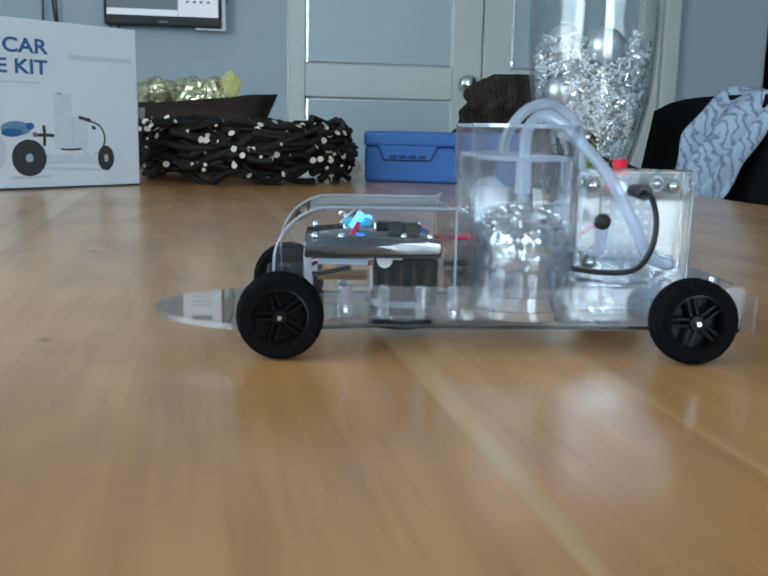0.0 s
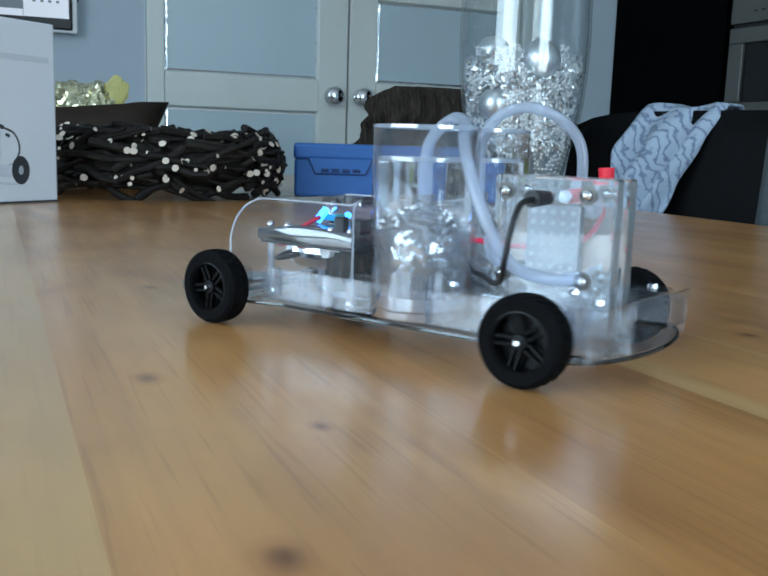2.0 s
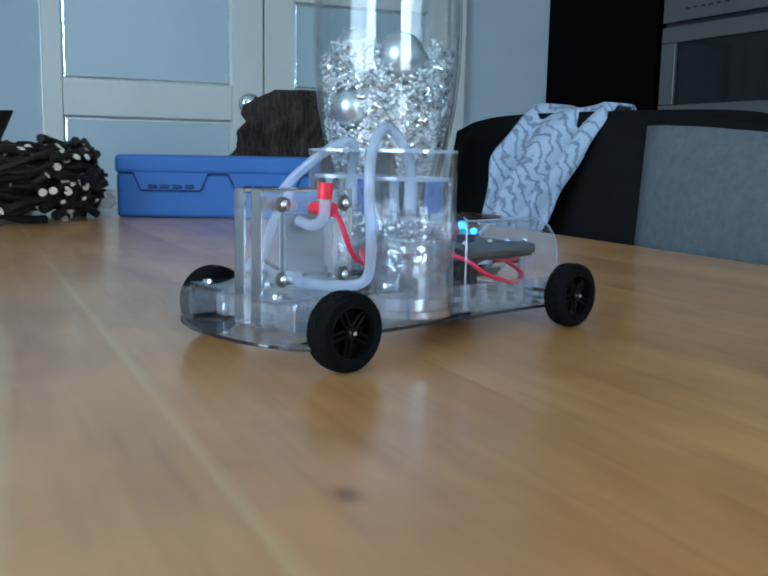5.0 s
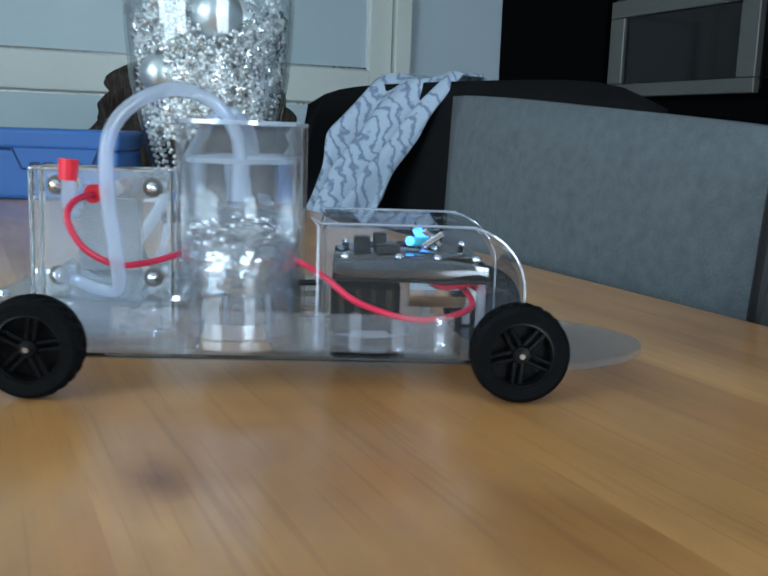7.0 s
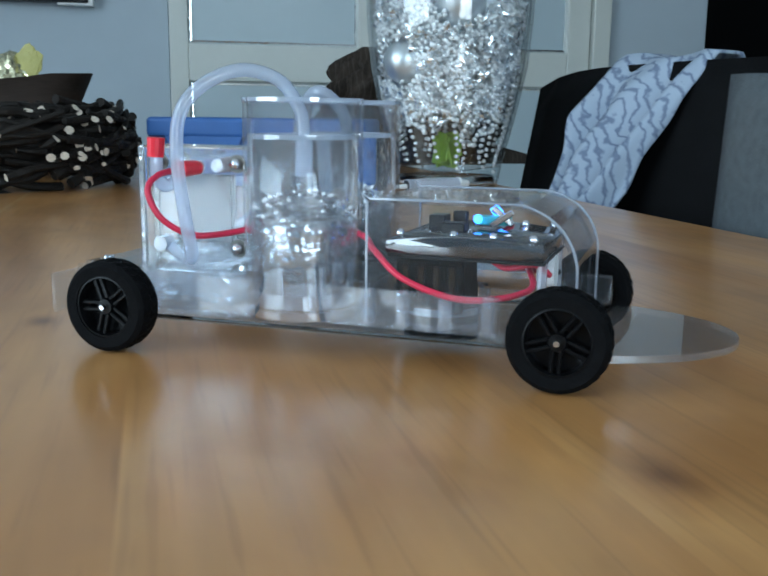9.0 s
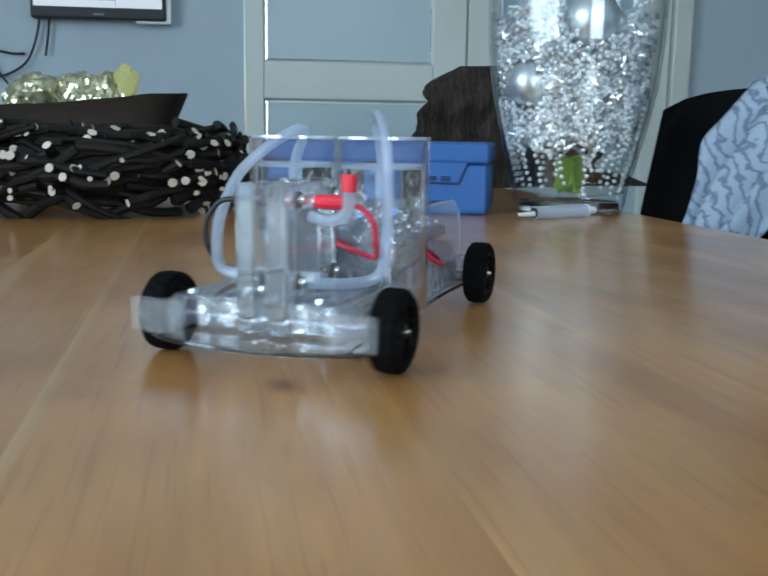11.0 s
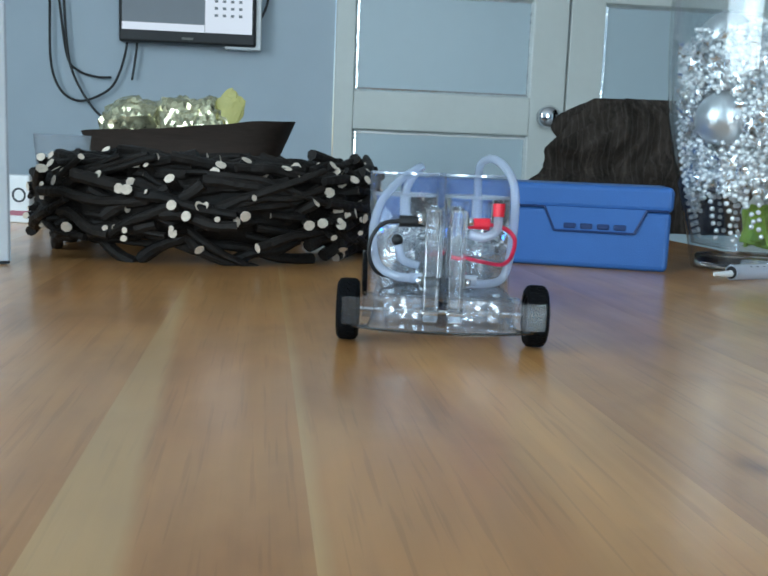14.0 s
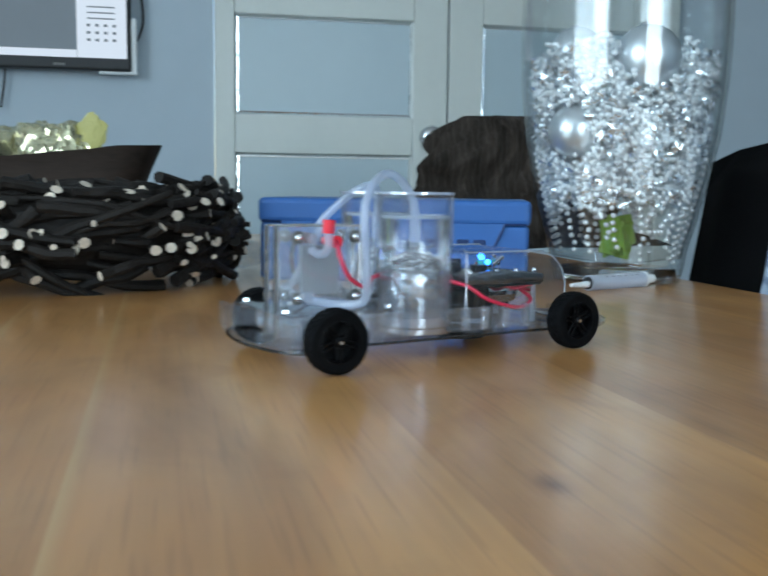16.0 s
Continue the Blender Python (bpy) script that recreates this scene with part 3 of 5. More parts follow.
part("screen_frame", box(0.222, 0.002, 0.012, (-0.065, -0.0045, 0.1445)), M_SCREENW, mon)
part("keypad_panel", box(0.128, 0.002, 0.278, (0.1115, -0.0045, 0.0125)), M_SCREENW, mon, "white on-screen panel with a keypad")
part("side_box", box(0.1, 0.03, 0.15, (0.15, 0.025, -0.091), 0.003), M_WPLAST, mon, "white housing behind the corner of the screen")
for i in range(4):
    for j in range(3):
        part("key", box(0.009, 0.0015, 0.007, (0.078 + 0.022 * i, -0.0065, -0.08 + 0.019 * j)), M_SCREEN, mon)
part("key_display", box(0.07, 0.0015, 0.018, (0.11, -0.0065, 0.05)), M_SCREEN, mon)
for k in range(3):
    part("caption_bar", box(0.07, 0.0015, 0.0035, (0.11, -0.0065, -0.024 + 0.015 * k)), M_SCREEN, mon)
part("caption_bar", box(0.07, 0.0015, 0.003, (-0.05, -0.0045, 0.03)), M_BLACK, mon)
part("badge", box(0.03, 0.0015, 0.006, (0.0, -0.0018, -0.145)), M_STEEL, mon)
part("bracket", box(0.1, 0.02, 0.12, (0, 0.049, 0), 0.003), M_BLACK, mon)
YC = ROOM_F - 0.02
for pts in (((-0.735, YC, 1.45), (-0.724, YC, 1.272), (-0.723, YC, 1.09), (-0.70, YC, 1.01), (-0.655, YC, 0.978), (-0.6, YC, 0.99), (-0.55, YC, 1.03), (-0.519, YC, 1.118), (-0.515, YC, 1.2)),
            ((-0.69, YC, 1.45), (-0.685, YC, 1.25), (-0.675, YC, 1.1), (-0.645, YC, 1.014), (-0.594, YC, 0.943), (-0.56, YC, 0.945), (-0.534, YC, 0.985)),
            ((-0.70, YC + 0.006, 1.25), (-0.68, YC + 0.006, 1.1), (-0.65, YC + 0.006, 1.06), (-0.60, YC + 0.006, 1.045), (-0.56, YC + 0.006, 1.045)),
            ((-0.485, YC, 1.2), (-0.49, YC, 1.12), (-0.502, YC, 1.04)),
            ((-0.155, YC, 1.40), (-0.135, YC, 1.36), (-0.128, YC, 1.28), (-0.15, YC, 1.22), (-0.17, YC, 1.2))):
    tagged(part("cable", tube(pts, 0.0035, 8), M_BLACK, None, smooth=True), "thin black cable hanging on the wall", "cable", "cables below the monitor")

# dark kitchen row with a built-in oven: it runs from the door wall towards the table, facing west
KITCHEN_M = pose(1.817, ROOM_F - 0.002, 0, 0, 0, -86)
cab = thing("kitchen_cabinet", "tall black lacquer kitchen row around an oven", "cabinet", KITCHEN_M)
part("carcass", box(2.1, 0.5, 0.94, (1.12, 0.275, 0.53)), M_BLACKCAB, cab)
part("carcass", box(2.1, 0.5, 0.84, (1.12, 0.275, 1.84)), M_BLACKCAB, cab)
for a, b in ((0.07, 0.57), (1.185, 2.17)):
    part("carcass", box(b - a, 0.5, 0.412, ((a + b) / 2, 0.275, 1.21)), M_BLACKCAB, cab)
part("plinth", box(2.1, 0.46, 0.058, (1.12, 0.3, 0.029)), M_BLACKCAB, cab)
for a, b, z0, z1 in ((0.002, 0.567, 0.065, 2.255), (0.571, 1.183, 0.065, 0.51), (0.571, 1.183, 0.514, 0.948), (0.571, 1.183, 1.422, 2.255), (1.187, 1.78, 0.065, 1.1), (1.187, 1.78, 1.104, 2.255), (1.784, 2.17, 0.065, 2.255)):
    part("cabinet_front", box(b - a, 0.02, z1 - z0, ((a + b) / 2, 0.011, (z0 + z1) / 2), 0.0015, segs=1), M_BLACKCAB, cab)
oven = thing("oven", "built-in oven with a brushed steel frame and dark glass", "oven", KITCHEN_M @ pose(0.872, 0, 0))
part("body", box(0.54, 0.46, 0.43, (0, 0.25, 1.19)), M_BLACK, oven)
for a, b, z0, z1 in ((-0.272, 0.272, 0.963, 1.0), (-0.272, 0.272, 1.187, 1.235), (-0.272, -0.213, 1.001, 1.186), (0.213, 0.272, 1.001, 1.186)):
    part("door_frame", box(b - a, 0.022, z1 - z0, ((a + b) / 2, 0.003, (z0 + z1) / 2), 0.002, segs=1), M_STEEL, oven)
part("glass", box(0.43, 0.01, 0.188, (0, 0.008, 1.0935), 0.002), M_DARKGLASS, oven, "dark oven window")
part("handle_gap", box(0.54, 0.012, 0.012, (0, 0.012, 1.2415)), M_BLACK, oven)
panel = part("control_panel", box(0.544, 0.022, 0.165, (0, 0.003, 1.331), 0.003), M_STEEL, oven)
part("display", box(0.14, 0.004, 0.04, (0.0, -0.0095, 1.36)), M_DARKGLASS, panel)
for k in range(6):
    part("control_mark", box(0.012, 0.002, 0.005, (-0.17 + 0.03 * k, -0.009, 1.283)), M_BLACK, panel)

# ---- dining table ----
TABLE_M = pose(0.0145, 0, 0, 0, 0, 2.7)
JOINTS = (-0.62, -0.50, -0.38, -0.26, -0.16, -0.066, 0.0, 0.115, 0.22, 0.33, 0.43, 0.535)
V0, V1 = -0.75, 1.9
table = thing("dining_table", "large varnished oak dining table with worn plank top", "table", TABLE_M)


def plank_mesh(w):
    return box(w, V1 - V0, 0.034, (0, (V0 + V1) / 2, -0.017))


for i, (a, b) in enumerate(zip(JOINTS, JOINTS[1:])):
    part("plank", plank_mesh(b - a), PLANK_MATS.get(i, M_OAK), table, m=pose((a + b) / 2, 0, TZ))
for u in (JOINTS[0] + 0.12, JOINTS[-1] - 0.12):
    for v in (V0 + 0.15, V1 - 0.15):
        part("leg", box(0.09, 0.09, TZ - 0.114, (0, 0, (TZ - 0.114) / 2), 0.006), M_OAK, table, m=pose(u, v, 0))
    part("apron", box(0.03, V1 - V0 - 0.45, 0.08, (u, (V0 + V1) / 2, TZ - 0.0745), 0.003), M_OAK, table)
for v in (V0 + 0.15, V1 - 0.15):
    part("apron", box(JOINTS[-1] - JOINTS[0] - 0.36, 0.03, 0.08, ((JOINTS[0] + JOINTS[-1]) / 2, v, TZ - 0.0745), 0.003), M_OAK, table)

# ---- blue storage case ----


def storage_case():
    ob = thing("storage_case", "blue plastic storage case with moulded lid flaps on the table", "case", pose(0.081, 1.08, TZ, 0, 0, -18.5))
    w, d, h = 0.253, 0.13, 0.0775
    part("body", box(w - 0.003, d - 0.003, 0.055, (w / 2, d / 2, 0.0277), 0.005, segs=3), M_BLUE, ob)
    lid = part("lid", box(w, d, 0.023, (w / 2, d / 2, h - 0.0117), 0.005, segs=3), M_BLUE, ob)
    for x0 in (0.022, 0.138):
        fl = part("flap", prism(((x0, 0.056), (x0 + 0.092, 0.056), (x0 + 0.082, 0.034), (x0 + 0.01, 0.034)), 0.0, 0.006), M_BLUE, ob)
        # grooves and slots are dark blue strips that paint the recess shade
        for a, b in (((x0, 0.056), (x0 + 0.01, 0.034)), ((x0 + 0.01, 0.034), (x0 + 0.082, 0.034)), ((x0 + 0.082, 0.034), (x0 + 0.092, 0.056))):
            part("groove", tube(((a[0], -0.0002, a[1]), (b[0], -0.0002, b[1])), 0.0011, 6, n=2), M_BLUED, fl)
        for k in range(4):
            part("slot", box(0.011, 0.003, 0.005, (x0 + 0.024 + 0.015 * k, -0.0005, 0.039), 0.001), M_BLUED, fl)
    for a, b in ((0.004, 0.022), (0.114, 0.138), (0.23, 0.249)):
        part("groove", tube(((a, 0.001, 0.0555), (b, 0.001, 0.0555)), 0.0012, 6, n=2), M_BLUED, lid)


storage_case()

# ---- twig wreath ----


def twig_mesh(r0, r1, length, bend, cut=0):
    arc_y = [(k * length / 6, (k * length / 6) ** 2 / 0.32) for k in (-3, -1, 1, 3)]
    bm = tube([(x, y, bend * s) for (x, y), s in zip(arc_y, (0, 0.5, -0.4, 0.3))], r0, 8, n=3, r_end=r1)
    for f in bm.faces:
        if len(f.verts) > 4:
            f.material_index = cut
    for v in bm.verts:
        v.co += 0.0013 * noise.noise_vector(v.co * 70)
    me = bpy.data.meshes.new("twig")
    bm.to_mesh(me)
    bm.free()
    me.materials.append(M_BARK)
    me.materials.append(M_CUT)
    return me


def wreath():
    ob = thing("twig_wreath", "round wreath of dark twigs with pale cut ends on the table", "wreath", pose(-0.098, 1.112, TZ))
    rnd = random.Random(5)
    core = bmesh.new()
    segs, ring = 48, 14
    grid = []
    for i in range(segs):
        a = 2 * math.pi * i / segs
        row = []
        for j in range(ring):
            b = 2 * math.pi * j / ring
            q = 0.029 + 0.006 * noise.noise(Vector((3 * math.cos(a), 3 * math.sin(a), b)))
            r = 0.128 + q * math.cos(b)
            row.append(core.verts.new((r * math.cos(a), r * math.sin(a), 0.047 + q * 1.05 * math.sin(b))))
        grid.append(row)
    for i in range(segs):
        for j in range(ring):
            core.faces.new((grid[i][j], grid[(i + 1) % segs][j], grid[(i + 1) % segs][(j + 1) % ring], grid[i][(j + 1) % ring]))
    part("core", core, M_BARK, ob)
    meshes = [twig_mesh(rnd.uniform(0.003, 0.0062), rnd.uniform(0.0024, 0.0055), rnd.uniform(0.06, 0.13), rnd.uniform(0.001, 0.005), int(k < 4)) for k in range(16)]
    for k in range(300):
        a = rnd.uniform(0, 2 * math.pi)
        b = rnd.uniform(-1.15, 2.2)
        q = rnd.uniform(0.034, 0.043) - (0.004 if b > 1.2 else 0)
        r = 0.126 + q * math.cos(b)
        z = max(0.0085, 0.047 + q * math.sin(b))
        tilt = max(-28, min(28, rnd.gauss(0, 18)))
        if b > 0.9:
            tilt *= 0.35
        yaw = math.degrees(a) + 90 + rnd.gauss(0, 5)
        tw = new("twig", rnd.choice(meshes))
        tw.parent = ob
        tw.matrix_basis = pose(r * math.cos(a), r * math.sin(a), z, rnd.gauss(0, 12), tilt, yaw)
    # short stubs that show their cut ends outwards
    stubs = [twig_mesh(rnd.uniform(0.0022, 0.0048), rnd.uniform(0.0022, 0.0048), 0.03, 0.001, 1) for _ in range(5)]
    for k in range(110):
        a = rnd.uniform(math.pi * 0.95, math.pi * 2.1)
        b = rnd.uniform(-0.8, 1.3)
        r = 0.122 + 0.038 * math.cos(b)
        z = max(0.008, 0.044 + 0.036 * math.sin(b))
        tw = new("twig", rnd.choice(stubs))
        tw.parent = ob
        tw.matrix_basis = pose(r * math.cos(a), r * math.sin(a), z, 0, -math.degrees(b) * 0.6 + rnd.gauss(0, 15), math.degrees(a) + rnd.gauss(0, 45))


wreath()

# ---- long wooden bowl with wrapped sweets ----


def wooden_bowl():
    ob = thing("wooden_bowl", "long dark hewn wooden bowl filled with wrapped sweets", "bowl", pose(-0.19, 1.617, TZ, 0, 0, -17.2))
    L, W, H = 0.166, 0.075, 0.127
    bm = bmesh.new()
    n, rings = 44, []
    for (s, zf, inner) in ((0.62, 0.0, 0), (0.80, 0.5, 0), (1.0, 1.0, 0), (0.95, 1.0, 1), (0.72, 0.5, 1), (0.5, 0.12, 1)):
        ring = []
        for i in range(n):
            a = 2 * math.pi * i / n
            ca, sa = math.cos(a), math.sin(a)
            x = L * s * math.copysign(abs(ca) ** 0.6, ca)
            y = W * s * math.copysign(abs(sa) ** 0.8, sa)
            z = H * zf + (0.005 * (x / L) ** 2 + 0.012 * x / L) * zf + 0.003 * noise.noise(Vector((x * 20, y * 20, zf)))
            ring.append(bm.verts.new((x, y, max(0.0, z))))
        rings.append(ring)
    for a, b in zip(rings, rings[1:]):
        for i in range(n):
            bm.faces.new((a[i], a[(i + 1) % n], b[(i + 1) % n], b[i]))
    bm.faces.new(rings[0][::-1])
    bm.faces.new(rings[-1])
    bmesh.ops.recalc_face_normals(bm, faces=bm.faces)
    part("bowl_body", bm, M_BOWL, ob, smooth=True)


def crumpled_bag(name, label, mat, m, size, seed):
    bm = bmesh.new()
    bmesh.ops.create_icosphere(bm, subdivisions=4, radius=1)
    for v in bm.verts:
        q = v.co * 1.6 + Vector((seed, seed * 2, 0))
        k = 1 + 0.28 * noise.noise(q) + 0.2 * abs(noise.noise(q * 2.7)) + 0.1 * abs(noise.noise(q * 6))
        v.co = Vector((v.co.x * size[0], v.co.y * size[1], v.co.z * size[2])) * k
    ob = part(name, bm, mat, None, m=m)
    return tagged(ob, label, "sweets", "sweets in the bowl")


wooden_bowl()
BM = pose(-0.19, 1.617, TZ + 0.112, 0, 0, -17.2)
crumpled_bag("sweet_bag", "crinkled gold cellophane bag of sweets", M_FOIL, BM @ pose(-0.075, -0.01, 0.018), (0.05, 0.04, 0.042), 1.3)
crumpled_bag("sweet_bag", "crinkled gold cellophane bag of sweets", M_FOIL, BM @ pose(-0.005, 0.0, 0.02), (0.045, 0.04, 0.046), 4.1)
crumpled_bag("sweet_bag", "shiny clear and gold sweet bag", M_FOIL, BM @ pose(0.04, 0.0, 0.016), (0.035, 0.035, 0.044), 7.7)
crumpled_bag("sweet_wrapper", "crumpled yellow paper sweet wrapper", M_YELLOW, BM @ pose(0.072, -0.015, 0.046, 0, 25, 0), (0.021, 0.004, 0.026), 2.2)

# ---- driftwood ----


def driftwood():
    bm = bmesh.new()
    n = 130
    rings = []
    spine = ((0, 0.475, 0.07, 0.195, 0.0), (0.2, 0.480, 0.062, 0.168, 0.0), (0.4, 0.494, 0.056, 0.144, 0.0), (0.55, 0.503, 0.054, 0.130, 0.0), (0.75, 0.509, 0.05, 0.115, 0.0), (0.88, 0.508, 0.044, 0.105, 0.0), (0.96, 0.502, 0.036, 0.090, 0.0), (1, 0.492, 0.022, 0.068, 0.0))
    for s, cx, ry, rx, _ in [tuple(np.interp(t, [q[0] for q in spine], [q[k] for q in spine]) for k in range(5)) for t in np.linspace(0, 1, 44)]:
        ring = []
        for i in range(n):
            a = 2 * math.pi * i / n
            twist = a + 0.5 * s + 0.25 * noise.noise(Vector((s * 3, 4, 1)))
            q = Vector((math.cos(twist) * 1.7, math.sin(twist) * 1.7, s * 1.1))
            k = 1 + 0.22 * noise.noise(q) + 0.62 * (abs(noise.noise(q * 2.1)) - 0.2) + 0.1 * noise.noise(q * 5) + 0.42 * (abs(noise.noise(Vector((math.cos(twist) * 3.4, math.sin(twist) * 3.4, s * 2.0)))) - 0.2) + 0.16 * noise.noise(Vector((math.cos(twist) * 7, math.sin(twist) * 7, s * 5)))
            ring.append(bm.verts.new((cx - 0.43 + rx * k * math.cos(a), ry * k * math.sin(a), 0.196 * s + 0.012 * noise.noise(q * 1.5) * (s > 0.05) * (1 - s))))
        rings.append(ring)
    for a, b in zip(rings, rings[1:]):
        for i in range(n):
            bm.faces.new((a[i], a[(i + 1) % n], b[(i + 1) % n], b[i]))
    bm.faces.new(rings[0][::-1])
    bm.faces.new(rings[-1])
    bmesh.ops.recalc_face_normals(bm, faces=bm.faces)
    ob = part("driftwood", bm, M_DRIFT, None, m=pose(0.44, 1.56, TZ + 0.001), smooth=True)
    tagged(ob, "weathered grey-brown driftwood root standing on the table", "driftwood")


driftwood()

# ---- glass vase with silver garland ----
VX, VY = 0.430, 1.053
VASE = ((0.060, 0.0), (0.0625, 0.006), (0.066, 0.03), (0.0745, 0.06), (0.084, 0.10), (0.092, 0.14), (0.0965, 0.19), (0.098, 0.24), (0.0965, 0.30), (0.092, 0.36), (0.088, 0.41), (0.09, 0.45))


def vase_r(z):
    return float(np.interp(z, [p[1] for p in VASE], [p[0] for p in VASE]))


def glass_vase():
    fine = [(vase_r(z), z) for z in np.linspace(0, 0.45, 40)]
    prof = [(0.0, 0.0), *fine, *[(r - 0.0035, z) for r, z in fine[::-1] if z > 0.015], (0.0, 0.014)]
    ob = thing("glass_vase", "tall clear glass vase standing near the table edge", "vase", pose(VX, VY, TZ + 0.0005))
    part("vase_body", lathe(prof, 64), M_GLASS, ob, smooth=True)
    part("vase_foot", lathe([(0.0, 0.001), (0.058, 0.001), (0.0565, 0.012), (0.0, 0.012)], 48), M_ACRYL, ob, "thick clear glass foot", smooth=True)


BAUBLES = ((0.424, 0.992, 0.956, 0.0295), (0.371, 1.026, 0.892, 0.0245), (0.40, 1.095, 0.972, 0.027), (0.478, 1.092, 0.96, 0.027))


def garland():
    """Strings of small silver beads heaped in the vase, with star sequins."""
    rnd = np.random.RandomState(3)
    bm = bmesh.new()
    bmesh.ops.create_icosphere(bm, subdivisions=1, radius=1.0)
    bv = np.array([v.co for v in bm.verts])
    bf = np.array([[v.index for v in f.verts] for f in bm.faces])
    bm.free()
    cents, rads = [], []

    def heap_top(a):
        return 0.207 + 0.018 * math.sin(2 * a + 1.0) + 0.008 * math.sin(5 * a + 0.4) + 0.006 * math.sin(11 * a)

    for s in range(165):
        a = rnd.uniform(0, 2 * math.pi)
        z = rnd.uniform(0.075, 0.2)
        k = rnd.uniform(0.75, 0.97)
        da, dz = rnd.uniform(-1, 1), rnd.uniform(-1, 1)
        for i in range(34):
            da = 0.85 * da + rnd.normal(0, 0.5)
            dz = 0.85 * dz + rnd.normal(0, 0.5)
            k = min(0.96, max(0.6, k + rnd.normal(0, 0.03)))
            r = (vase_r(z) - 0.008) * k
            n = math.hypot(da, dz) + 1e-6
            a += 0.0058 * da / n / max(r, 0.02)
            z = min(heap_top(a), max(0.05, z + 0.0058 * dz / n))
            if z < 0.09 and k < 0.9:
                z = 0.09
            cents.append((r * math.cos(a), r * math.sin(a), z))
            rads.append(rnd.uniform(0.0026, 0.0035))
    for s in range(20):
        a = 2 * math.pi * s / 20 + rnd.uniform(-0.16, 0.16)
        lo = rnd.uniform(0.016, 0.045)
        for i in range(14):
            z = lo + 0.0068 * i
            a += rnd.normal(0, 0.03)
            r = vase_r(z) - 0.0075
            cents.append((r * math.cos(a), r * math.sin(a), z))
            rads.append(0.0027)
    cents, rads = np.array(cents), np.array(rads)
    keep = np.ones(len(cents), bool)
    for x, y, z, q in BAUBLES:
        keep &= np.linalg.norm(cents - np.array((x - VX, y - VY, z - TZ)), axis=1) > q + 0.003
    cents, rads = cents[keep], rads[keep]
    verts = (cents[:, None, :] + bv[None] * rads[:, None, None]).reshape(-1, 3)
    faces = (np.arange(len(cents))[:, None, None] * len(bv) + bf[None]).reshape(-1, 3)
    # star sequins
    extra_v, extra_f = [], []
    base = len(verts)
    for s in range(2300):
        a, z = rnd.uniform(0, 2 * math.pi), rnd.uniform(0.075, 0.215)
        r = (vase_r(z) - 0.007) * rnd.uniform(0.78, 0.985)
        if any((Vector((VX + r * math.cos(a), VY + r * math.sin(a), TZ + z)) - Vector(q[:3])).length < q[3] + 0.005 for q in BAUBLES):
            continue
        m = Matrix.Translation((r * math.cos(a), r * math.sin(a), z)) @ Euler(rnd.uniform(-0.9, 0.9, 3)).to_matrix().to_4x4() @ Matrix.Rotation(a, 4, "Z") @ Matrix.Rotation(math.pi / 2, 4, "Y")
        R = rnd.uniform(0.004, 0.0066)
        ring = [m @ Vector(((R if i % 2 == 0 else R * 0.55) * math.cos(math.pi * i / 5), (R if i % 2 == 0 else R * 0.55) * math.sin(math.pi * i / 5), 0.0)) for i in range(10)]
        tip = m @ Vector((0, 0, 0.0008))
        k = base + len(extra_v)
        extra_v += [tuple(p) for p in ring] + [tuple(tip)]
        extra_f += [(k + i, k + (i + 1) % 10, k + 10) for i in range(10)]
    me = bpy.data.meshes.new("bead_garland")
    me.from_pydata(verts.tolist() + extra_v, [], faces.tolist() + extra_f)
    me.materials.append(M_SILVER)
    me.materials.append(M_SEQUIN)
    me.shade_smooth()
    for f in me.polygons[len(faces):]:
        f.material_index, f.use_smooth = 1, False
    ob = new("bead_garland", me)
    ob.matrix_basis = pose(VX, VY, TZ)
    tagged(ob, "heap of silver bead strings and star sequins in the vase", "garland", kind="stuff")


def bauble(x, y, z, r):
    ob = thing("bauble", "silver satin glass bauble among the beads", "bauble", pose(x, y, z), "baubles in the vase")
    part("ball", ball(r, u=40, v=24), M_BAUBLE, ob, smooth=True)
    part("cap", cyl(0.005, 0.0045, 0.006, pose(0, 0.3 * r, r * 0.97, -15)), M_CHROME, ob)


glass_vase()
garland()
for q in BAUBLES:
    bauble(*q)
lf = bmesh.new()
for k in range(14):
    a = k * 2.4
    box(0.016, 0.003, 0.03, (0, 0, 0), 0.001, bm=lf, segs=1)
    bmesh.ops.transform(lf, matrix=pose(0.008 * math.cos(a), 0.008 * math.sin(a), 0.036 + 0.001 * k, 12 * math.sin(a), 12 * math.cos(a), k * 40), verts=lf.verts[-24:] if len(lf.verts) > 24 else lf.verts[:])
tagged(part("lime_decoration", lf, M_LIME, None, m=pose(VX, VY, TZ)), "lime-green paper decoration at the bottom of the vase", "decoration")

# ---- syringe ----


